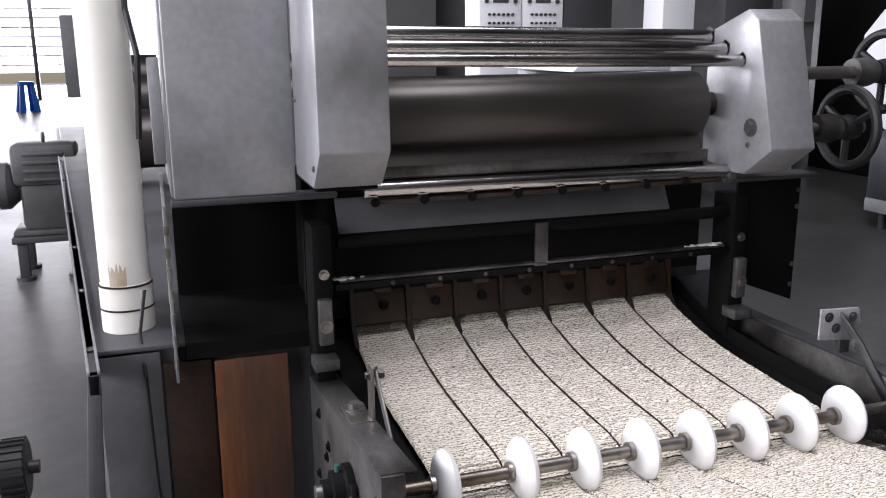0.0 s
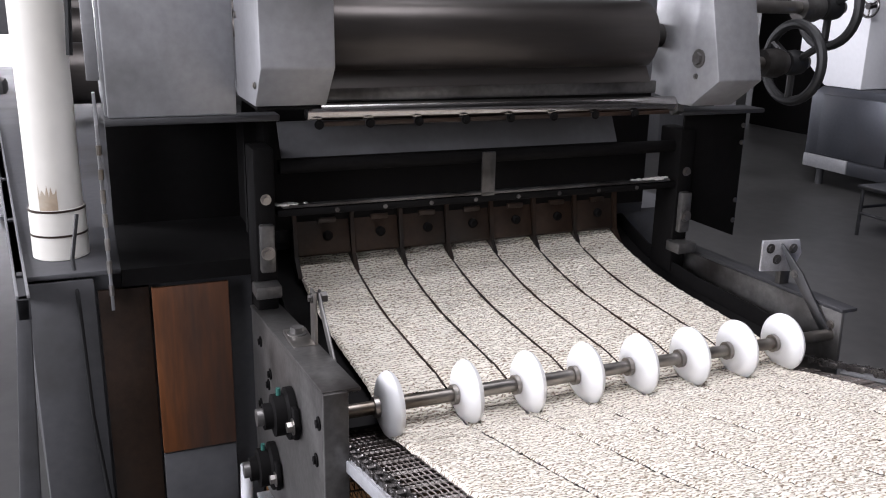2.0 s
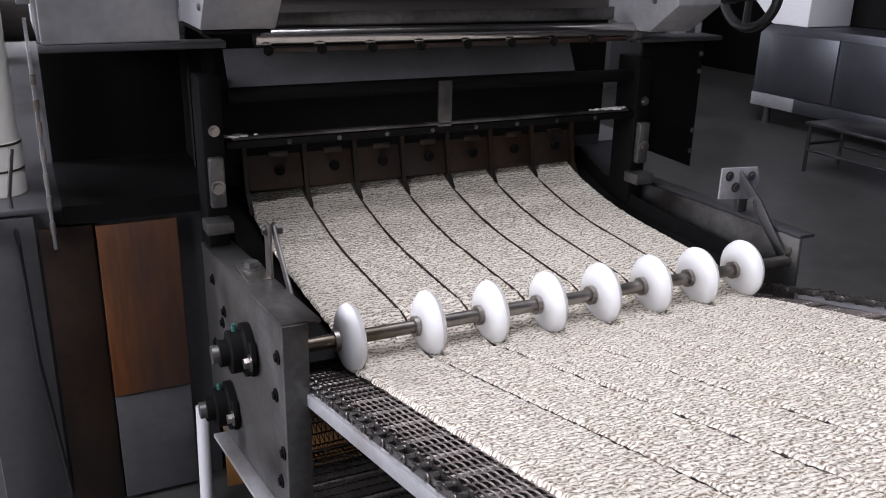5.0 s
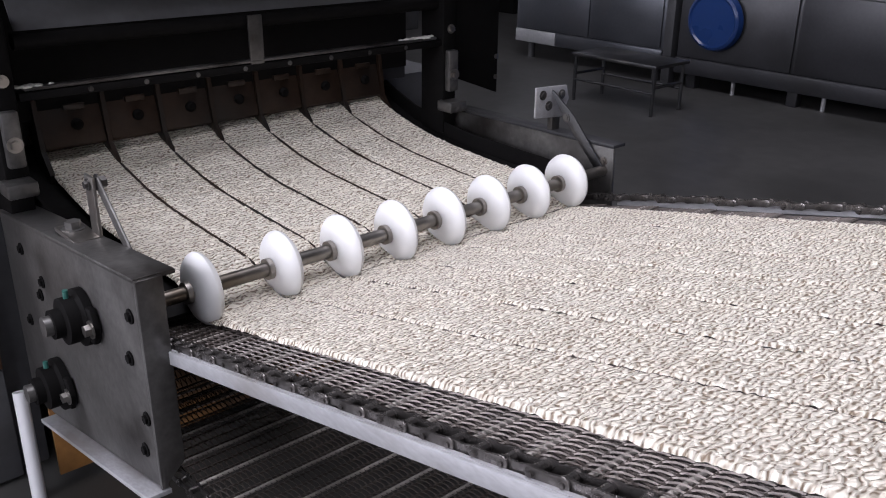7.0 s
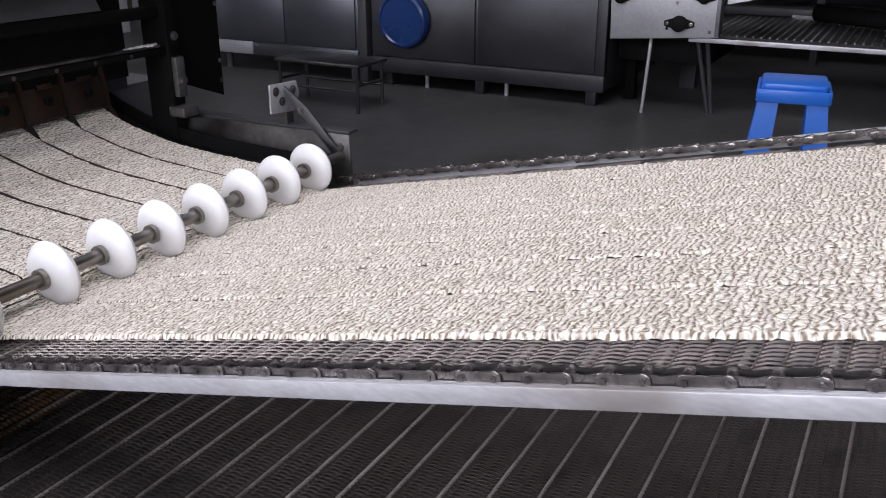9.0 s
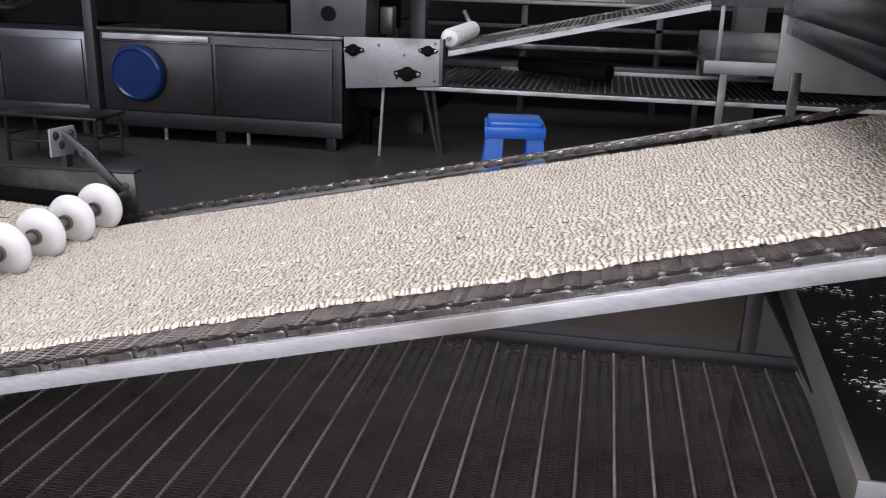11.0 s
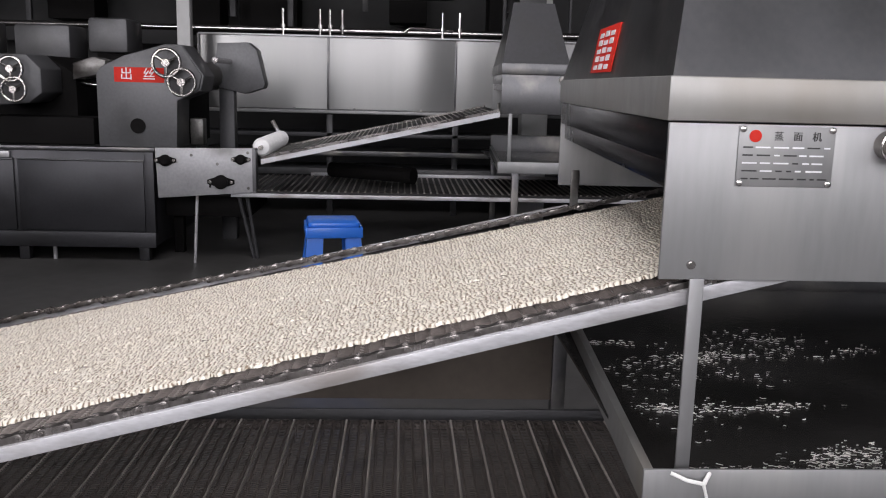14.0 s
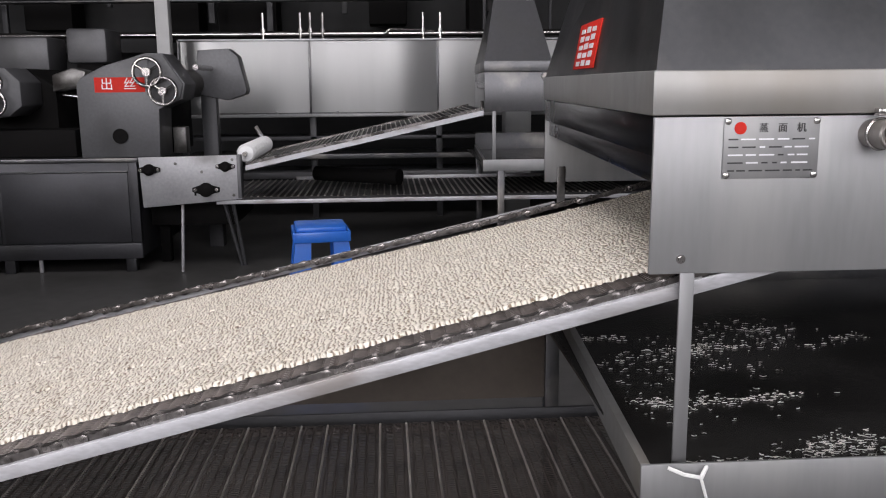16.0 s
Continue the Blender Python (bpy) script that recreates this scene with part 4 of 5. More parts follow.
def steamer_details():
    y = -0.2405
    p = thing("nameplate", "engraved metal nameplate with screws on the steamer", "nameplate")
    part("plate", box(1.442, 1.561, y - 0.002, y, 0.432, 0.505, 0.0005), M_INOX, p)
    stand = Matrix.Rotation(radians(90), 4, "X")
    for k, ch in enumerate("蒸面机"):
        writing(ch, 0.012, Matrix.Translation((1.491 + k * 0.0235, y - 0.0025, 0.4925)) @ stand, M_PRINT, p)
    part("logo", lathe([(0.0075, 0), (0.0075, 0.0012)], Matrix.Translation((1.462, y - 0.002, 0.493)) @ Matrix.Rotation(radians(90), 4, "X"), 24), M_RED, p, "round red mark")
    rnd = random.Random(9)
    for r in range(5):
        z = 0.4795 - r * 0.0095
        x = 1.448
        while x < 1.553:
            w = rnd.uniform(0.005, 0.02)
            if x + w > 1.556:
                break
            part("text_bar", box(x, x + w, y - 0.0028, y - 0.002, z - 0.0009, z + 0.0009, 0), M_WHITE if (rnd.random() < 0.3 and r < 4) else M_PRINT, p)
            x += w + rnd.uniform(0.003, 0.006)
    for x in (1.4465, 1.5565):
        for z in (0.436, 0.501):
            part("screw", lathe([(0.0042, 0), (0.0038, 0.002), (0.002, 0.0028)], Matrix.Translation((x, y - 0.002, z)) @ Matrix.Rotation(radians(90), 4, "X"), 14), M_STEEL, p)
    # red notice on the hood's entry side
    n = thing("warning_notice", "small red notice with white lettering on the hood", "sign")
    slope = math.atan2(0.055, 0.298)
    m = Matrix.Translation((1.3985, 0.285, 0.612)) @ Matrix.Rotation(radians(-3.4), 4, "Z") @ Matrix.Rotation(slope, 4, "Y")
    for name, bm, ma in (("board", box(-0.006, -0.003, -0.105, 0.105, -0.041, 0.041, 0.001), M_RED),):
        o = part(name, bm, ma, n)
    for k in range(3):
        for j in range(5):
            part("text_bar", box(-0.0075, -0.0062, -0.075 + k * 0.055, -0.04 + k * 0.055, -0.036 + j * 0.0145, -0.028 + j * 0.0145 + (0.002 if (j + k) % 2 else 0), 0), M_WHITE, n)
    n.matrix_world = m
    # string tied round the leg
    s = thing("string", "white string knotted round the tray leg", "string")
    cx, cy, cz = 1.404, -0.285, 0.07
    pts = [(cx - 0.028, cy, cz + 0.008), (cx - 0.01, cy - 0.008, cz + 0.002), (cx + 0.012, cy - 0.008, cz - 0.003), (cx + 0.02, cy - 0.002, cz + 0.008), (cx + 0.012, cy - 0.006, cz - 0.004)]
    part("knot", wire(pts, 0.0026), M_CLOTH, s)
    part("tail", wire([(cx + 0.012, cy - 0.006, cz - 0.004), (cx + 0.018, cy - 0.007, cz - 0.025), (cx + 0.026, cy - 0.006, cz - 0.05), (cx + 0.026, cy - 0.006, cz - 0.075)], 0.002), M_CLOTH, s)
    # noodle crumbs and water in the tray
    bm = bmesh.new()
    rnd = random.Random(12)
    spots = [(rnd.uniform(1.40, 2.3), -0.245 + abs(rnd.gauss(0, 0.02)), 0.05, 0.008) for _ in range(16)]
    spots += [(1.58 + 0.02 * k, -0.215 + 0.012 * k, 0.028, 0.012) for k in range(7)] + [(1.66 + 0.03 * k, -0.2 + 0.006 * k, 0.03, 0.01) for k in range(6)]
    spots += [(1.42 + 0.035 * k, 0.0 + rnd.gauss(0, 0.012), 0.03, 0.01) for k in range(8)]
    spots += [(rnd.uniform(1.42, 1.95), rnd.uniform(0.16, 0.4), 0.04, 0.012) for _ in range(14)]
    spots += [(rnd.uniform(1.42, 2.1), rnd.uniform(-0.2, 0.4), 0.06, 0.05) for _ in range(8)]
    for cx, cy, sx, sy in spots:
        for _ in range(rnd.randrange(12, 44)):
            a = rnd.gauss(0, 0.35)
            d = Vector((math.cos(a), math.sin(a), 0)) * abs(rnd.gauss(0.002, 0.002))
            c = Vector((cx + rnd.gauss(0, sx), min(max(cy + rnd.gauss(0, sy), -0.262), 0.6), 0.052))
            if c.x < 1.405:
                continue
            bend = Vector((-d.y, d.x, 0)) * rnd.uniform(-0.8, 0.8)
            r = rnd.uniform(0.0003, 0.0008)
            tube(c - d, c + bend, r, 4, bm)
            tube(c + bend, c + d, r * 0.8, 4, bm)
    tagged(part("noodle_crumbs", bm, M_FLOUR), "scattered white noodle crumbs in the wet tray", "crumbs", "", "stuff")


disc_shaft()
chute()
guide_boxes()
slitter()
rollers()
covers()
side_plates()
base_cabinet()
rails()
steamer()
steamer_details()

# ---- the second line across the aisle ----
TY = 3.95


def twin_line():
    c = thing("machine_cabinet", "long dull stainless machine cabinet with flush panels", "cabinet")
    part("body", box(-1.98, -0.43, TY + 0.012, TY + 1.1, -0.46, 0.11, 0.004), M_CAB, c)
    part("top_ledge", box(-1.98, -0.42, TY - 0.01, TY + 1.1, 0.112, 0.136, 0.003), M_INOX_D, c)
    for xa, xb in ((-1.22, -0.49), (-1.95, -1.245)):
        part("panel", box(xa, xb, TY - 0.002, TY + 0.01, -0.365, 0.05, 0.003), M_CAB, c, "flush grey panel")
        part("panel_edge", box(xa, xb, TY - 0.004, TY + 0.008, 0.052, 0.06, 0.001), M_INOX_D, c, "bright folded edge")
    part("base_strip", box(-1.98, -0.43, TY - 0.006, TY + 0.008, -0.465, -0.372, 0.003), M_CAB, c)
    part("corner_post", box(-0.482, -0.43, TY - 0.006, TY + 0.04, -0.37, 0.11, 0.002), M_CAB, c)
    part("top_strip", box(-1.95, -1.26, TY - 0.008, TY + 0.01, 0.065, 0.1, 0.002), M_RAIL, c, "pale steel strip")
    for x in (-0.54, -1.25, -1.9):
        part("foot", box(x, x + 0.06, TY + 0.02, TY + 0.08, FLOOR, -0.46, 0.002), M_CAB, c)
    for x in (-1.05, -1.6):
        part("pin_foot", tube((x, TY + 0.05, FLOOR), (x, TY + 0.05, -0.46), 0.012, 10), M_RAIL, c)
    e = thing("machine_cabinet", "plain steel machine cabinet with a pale base band", "cabinet")
    part("body", prism([(-3.33, -0.4), (-3.27, -0.44), (-2.08, -0.44), (-2.08, 0.1), (-3.25, 0.1), (-3.33, 0.04)], TY + 0.012, TY + 1.0, "y", 0.006), M_CABPALE, e)
    for xa, xb in ((-3.22, -2.67), (-2.65, -2.1)):
        part("panel", box(xa, xb, TY, TY + 0.01, -0.34, 0.05, 0.003), M_CABPALE, e, "flush grey panel")
    part("base_band", box(-3.32, -2.95, TY - 0.006, TY + 0.01, -0.435, -0.35, 0.003), M_PAINT, e, "pale worn base band")
    part("base_strip", box(-2.945, -2.08, TY - 0.004, TY + 0.01, -0.435, -0.35, 0.003), M_CABPALE, e)
    for x in (-3.22, -2.15):
        part("foot", tube((x, TY + 0.06, FLOOR), (x, TY + 0.06, -0.44), 0.025, 12), M_PAINT_D, e)
    q = thing("post", "dark steel post between two machine cabinets", "post")
    part("shaft", box(-2.06, -2.0, TY - 0.02, TY + 0.05, FLOOR + 0.012, 0.7, 0.003), M_PAINT_D, q)
    part("plate", box(-2.08, -1.985, TY - 0.04, TY + 0.07, FLOOR, FLOOR + 0.012, 0.002), M_PAINT_D, q)
    bl = thing("blue_basin_lid", "round dark blue plastic lid leaning on the cabinet", "lid")
    part("lid", lathe([(0.15, 0.0), (0.17, 0.004), (0.176, 0.02), (0.165, 0.05), (0.15, 0.06), (0.14, 0.05), (0.05, 0.046)], Matrix.Translation((-1.72, TY - 0.006, -0.13)) @ Matrix.Rotation(radians(94), 4, "X"), 44), M_BLUED, bl)
    h = thing("cutter_head", "grey painted cutter head cover with a red label", "machine head")
    x0 = -0.74
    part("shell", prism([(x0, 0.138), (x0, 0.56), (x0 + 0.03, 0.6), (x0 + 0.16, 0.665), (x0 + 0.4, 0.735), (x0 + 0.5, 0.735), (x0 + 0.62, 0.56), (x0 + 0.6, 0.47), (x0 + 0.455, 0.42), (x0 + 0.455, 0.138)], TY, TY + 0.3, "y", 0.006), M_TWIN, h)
    part("cheek", prism([(x0 + 0.42, 0.72), (x0 + 0.5, 0.73), (x0 + 0.61, 0.56), (x0 + 0.59, 0.48), (x0 + 0.5, 0.44), (x0 + 0.4, 0.5)], TY - 0.02, TY - 0.001, "y", 0.006), M_BASE, h, "dark bearing plate")
    part("label", box(x0 + 0.105, x0 + 0.39, TY - 0.004, TY - 0.0008, 0.515, 0.6, 0), M_RED, h, "red sign")
    stand = Matrix.Rotation(radians(90), 4, "X")
    for k, ch in enumerate("出丝"):
        writing(ch, 0.075, Matrix.Translation((x0 + 0.175 + k * 0.13, TY - 0.0052, 0.557)) @ stand, M_WHITE, h)
    part("port", lathe([(0.02, 0), (0.04, 0.0), (0.044, 0.006), (0.044, 0.01)], Matrix.Translation((x0 + 0.231, TY - 0.0, 0.263)) @ Matrix.Rotation(radians(90), 4, "X"), 24), M_BLACK, h)
    for x, z, r in ((x0 + 0.424, 0.628, 0.078), (x0 + 0.508, 0.521, 0.076)):
        w = thing("handwheel", "polished steel spoked handwheel on the cutter head", "handwheel", "handwheels across the aisle")
        handwheel((x, TY - 0.075, z), r, w, M_STEEL, "rim")
        part("spindle", tube((x, TY - 0.085, z), (x, TY - 0.02, z), 0.018, 12), M_STEEL, w)
    g = thing("roller_guard", "grey angular roller guard of the second line", "guard")
    part("stand", box(-0.2, -0.1, TY + 0.8, TY + 0.9, FLOOR, 0.5, 0.004), M_PAINT_D, g)
    part("shell", prism([(-0.02, 0.45), (0.1, 0.49), (0.11, 0.52), (0.06, 0.74), (0.0, 0.79), (-0.2, 0.78), (-0.24, 0.5)], TY + 0.78, TY + 0.95, "y", 0.005), M_TWIN, g)
    part("guard_rod", tube((-0.12, TY + 0.3, 0.66), (-0.12, TY + 0.78, 0.66), 0.018, 14), M_STEEL, g)
    rl = thing("pressing_roller", "dark steel roller of the second line", "roller")
    part("barrel", tube((-0.26, TY + 0.3, 0.56), (-0.26, TY + 0.95, 0.56), 0.09, 30), M_ROLL, rl)
    part("dark_frame", box(-0.6, -0.3, TY + 0.32, TY + 0.95, 0.138, 0.47, 0.003), M_BLACK, rl)
    part("side_block", box(-0.28, -0.2, TY + 0.3, TY + 0.4, 0.138, 0.3, 0.006), M_OIL, rl)
    # older head further along
    o = thing("cutter_head", "dark older cutter head with a worn steel bearing plate", "machine head")
    part("shell", prism([(-2.3, 0.138), (-2.3, 0.52), (-2.1, 0.7), (-1.15, 0.66), (-0.98, 0.55), (-0.98, 0.138)], TY + 0.35, TY + 0.95, "y", 0.006), M_BLACK, o)
    part("housing", prism([(-1.42, 0.4), (-1.42, 0.6), (-1.36, 0.66), (-1.14, 0.66), (-1.06, 0.58), (-1.06, 0.44), (-1.14, 0.38), (-1.36, 0.36)], TY + 0.02, TY + 0.34, "y", 0.01), M_BASE, o)
    part("bracket", prism([(-0.98, 0.52), (-0.8, 0.56), (-0.78, 0.64), (-0.86, 0.66), (-0.98, 0.62)], TY + 0.3, TY + 0.5, "y", 0.005), M_OIL, o)
    part("lower_case", box(-1.6, -0.8, TY + 0.1, TY + 0.34, 0.138, 0.3, 0.01), M_BLACK, o)
    part("rod", tube((-0.98, TY + 0.45, 0.5), (-0.74, TY + 0.45, 0.47), 0.02, 14), M_STEEL, o)
    for k in range(2):
        handwheel((-1.212 + k * 0.012, TY - 0.03, 0.574 - k * 0.115), 0.068, o, M_STEEL)
        part("spindle", tube((-1.212 + k * 0.012, TY - 0.035, 0.574 - k * 0.115), (-1.212 + k * 0.012, TY + 0.02, 0.574 - k * 0.115), 0.016, 12), M_STEEL, o)
    wh = thing("white_cutter_head", "white painted cutter head with two steel handwheels", "machine head")
    part("shell", prism([(-3.25, 0.102), (-3.5, 0.3), (-3.5, 0.7), (-3.35, 0.86), (-3.05, 0.86), (-2.95, 0.75), (-2.95, 0.102)], TY + 0.02, TY + 0.4, "y", 0.01), M_WHITE, wh)
    part("dark_frame", box(-3.2, -2.3, TY + 0.42, TY + 1.0, 0.102, 0.8, 0.01), M_BLACK, wh)
    for k in range(2):
        handwheel((-2.95 + k * 0.04, TY - 0.05, 0.75 - k * 0.14), 0.065, wh, M_STEEL)
        part("spindle", tube((-2.95 + k * 0.04, TY - 0.06, 0.75 - k * 0.14), (-2.95 + k * 0.04, TY + 0.02, 0.75 - k * 0.14), 0.014, 12), M_STEEL, wh)
    p = thing("bearing_mount", "pale grey plate with black bearing blocks on the second line", "panel")
    part("plate", prism([(-0.412, 0.139), (0.174, 0.148), (0.177, -0.115), (-0.4, -0.157)], TY - 0.03, TY - 0.02, "y", 0.003), M_PAINT, p)
    part("end_flange", box(0.155, 0.176, TY - 0.034, TY + 0.06, -0.11, 0.146, 0.002), M_TWIN, p)
    for x, z, r in ((-0.352, 0.067, 0.034), (0.089, 0.08, 0.03), (-0.03, -0.055, 0.042)):
        b = part("bearing", lathe([(r * 0.4, 0), (r, 0), (r, 0.02), (r * 0.6, 0.03)], Matrix.Translation((x, TY - 0.03, z)) @ Matrix.Rotation(radians(90), 4, "X"), 20), M_BLACK, p)
        part("ear", prism([(x - r * 1.9, z - r * 0.3), (x - r * 1.9, z + r * 0.3), (x, z + r * 0.9), (x + r * 1.9, z + r * 0.3), (x + r * 1.9, z - r * 0.3), (x, z - r * 0.9)], TY - 0.04, TY - 0.031, "y", 0.003), M_BLACK, b)
        for dx in (-1.5, 1.5):
            bolt((x + dx * r, TY - 0.041, z), (0, -1, 0), 0.007, 0.006, p, M_STEEL)
    part("slot", box(-0.1, -0.088, TY - 0.032, TY - 0.029, -0.09, -0.045, 0), M_BLACK, p)
    for x, z in ((0.13, 0.12), (0.13, -0.09), (-0.2, 0.1), (-0.05, 0.05)):
        bolt((x, TY - 0.031, z), (0, -1, 0), 0.006, 0.005, p, M_OIL)
    part("support_rod", tube((-0.176, TY - 0.01, -0.135), (-0.2, TY - 0.01, FLOOR), 0.009, 10), M_RAIL, p)
    for k in range(2):
        part("strut", tube((0.05 + k * 0.05, TY + 0.1, -0.16), (0.13 + k * 0.02, TY + 0.14, FLOOR), 0.012, 8), M_PAINT_D, p)
    part("under_box", box(-0.42, 0.1, TY + 0.2, TY + 0.9, FLOOR + 0.25, -0.17, 0.004), M_BLACK, p)
    part("under_leg", box(-0.4, -0.34, TY + 0.3, TY + 0.36, FLOOR, FLOOR + 0.25, 0.003), M_BLACK, p)
    d = thing("disc_shaft", "row of small white discs on the second line", "shaft")
    part("shaft", tube((0.2, TY - 0.02, 0.15), (0.2, TY + 0.95, 0.15), 0.012, 12), M_SHAFT, d)
    for k in range(8):
        part("disc", lathe([(0.02, -0.022), (0.045, -0.016), (0.056, 0), (0.045, 0.016), (0.02, 0.022)], Matrix.Translation((0.2, TY + 0.06 + k * 0.115, 0.15)) @ ALONG_Y, 24), M_DISC, d, "white nylon disc")
    part("lever", tube((0.2, TY + 0.9, 0.16), (0.14, TY + 0.9, 0.27), 0.014, 10), M_RAIL, d)
    b = thing("incline_conveyor", "empty dark inclined mesh conveyor with pale rails", "conveyor")
    zz = lambda x: 0.085 + 0.218 * (x - 0.195)
    part("belt", prism([(0.2, zz(0.2)), (1.62, zz(1.62)), (1.62, zz(1.62) - 0.012), (0.2, zz(0.2) - 0.012)], TY + 0.02, TY + 0.95, "y", 0), M_MATB, b)
    for k in range(44):
        x = 0.22 + k * 0.0315
        part("slat", tube((x, TY + 0.03, zz(x) + 0.001), (x, TY + 0.94, zz(x) + 0.001), 0.004, 6), M_SHAFT, b)
    for y in (TY, TY + 0.95):
        part("rail", prism([(0.2, zz(0.2) - 0.005), (1.62, zz(1.62) - 0.005), (1.62, zz(1.62) - 0.035), (0.2, zz(0.2) - 0.035)], y, y + 0.005, "y", 0), M_RAIL, b)
        part("chain", prism([(0.2, zz(0.2) + 0.012), (1.62, zz(1.62) + 0.012), (1.62, zz(1.62) - 0.004), (0.2, zz(0.2) - 0.004)], y + 0.006, y + 0.02, "y", 0), M_CHAIN, b)
    r = thing("return_conveyor", "level dark slatted return belt of the second line", "conveyor")
    part("belt", box(0.05, 3.0, TY + 0.02, TY + 0.95, -0.122, -0.112, 0), M_MATB, r)
    for k in range(62):
        x = 0.1 + k * 0.04
        part("slat", tube((x, TY + 0.03, -0.11), (x, TY + 0.94, -0.11), 0.006, 6), M_SHAFT, r)
    part("rail", box(0.02, 3.0, TY, TY + 0.006, -0.148, -0.124, 0.001), M_RAIL, r)
    part("rail", box(0.4, 3.0, TY + 0.95, TY + 0.956, -0.118, -0.088, 0.001), M_RAIL, r)
    mt = thing("drive_drum", "black drum resting between the two courses", "drum")
    part("drum", tube((0.55, TY + 0.85, -0.055), (1.05, TY + 0.55, -0.055), 0.05, 24), M_BLACK, mt)
    part("cap", tube((1.05, TY + 0.55, -0.055), (1.12, TY + 0.51, -0.055), 0.056, 24), M_BLACK, mt)
    steamer((0.0, TY + 0.3, 0.004), True)
    # bench and stools
    bn = thing("bench", "low grey steel bench on thin legs", "bench")
    part("seat", box(-2.12, -1.55, 3.15, 3.45, -0.3, -0.282, 0.003), M_INOX_D, bn)
    for x in (-2.11, -1.58):
        for y in (3.17, 3.42):
            part("leg", tube((x + 0.01, y, -0.3), (x + 0.01, y, FLOOR), 0.01, 10), M_INOX_D, bn)
    for y in (3.17, 3.42):
        part("stretcher", tube((-2.1, y, -0.43), (-1.57, y, -0.43), 0.008, 8), M_INOX_D, bn)
    for x in (-2.1, -1.57):
        part("stretcher", tube((x, 3.17, -0.4), (x, 3.42, -0.4), 0.008, 8), M_INOX_D, bn)


def stool(m, scale=1.0):
    """A moulded plastic stool: splayed legs, cut-out sides."""
    s = thing("stool", "bright blue moulded plastic stool", "stool", "blue stools", m)
    H, t, b = 0.44 * scale, 0.092 * scale, 0.142 * scale
    part("seat", prism([(-t, -t * 0.9), (-t * 0.9, -t), (t * 0.9, -t), (t, -t * 0.9), (t, t * 0.9), (t * 0.9, t), (-t * 0.9, t), (-t, t * 0.9)], H - 0.025, H, "z", 0.008), M_BLUE, s)
    for sx in (-1, 1):
        for sy in (-1, 1):
            bm = bmesh.new()
            w = 0.055 * scale
            top = [(sx * t, sy * t), (sx * (t - w), sy * t), (sx * (t - w), sy * (t - 0.012)), (sx * (t - 0.012), sy * (t - 0.012)), (sx * (t - 0.012), sy * (t - w)), (sx * t, sy * (t - w))]
            lo = [(x * b / t if abs(x) > t - w - 1e-6 else x, y * b / t) for x, y in top]
            va = [bm.verts.new((x, y, H - 0.03)) for x, y in top]
            vb = [bm.verts.new((x, y, 0)) for x, y in lo]
            bm.faces.new(va)
            bm.faces.new(vb[::-1])
            for k in range(6):
                bm.faces.new((va[k], va[(k + 1) % 6], vb[(k + 1) % 6], vb[k]))
            part("leg", bm, M_BLUE, s, smooth=False)
    for sgn in (-1, 1):
        part("apron", box(-t * 1.05, t * 1.05, sgn * t * 1.06 - 0.006, sgn * t * 1.06 + 0.006, H - 0.055 * scale, H - 0.02, 0.003), M_BLUE, s)
        part("apron", box(sgn * t * 1.06 - 0.006, sgn * t * 1.06 + 0.006, -t * 1.05, t * 1.05, H - 0.055 * scale, H - 0.02, 0.003), M_BLUE, s)
    return s


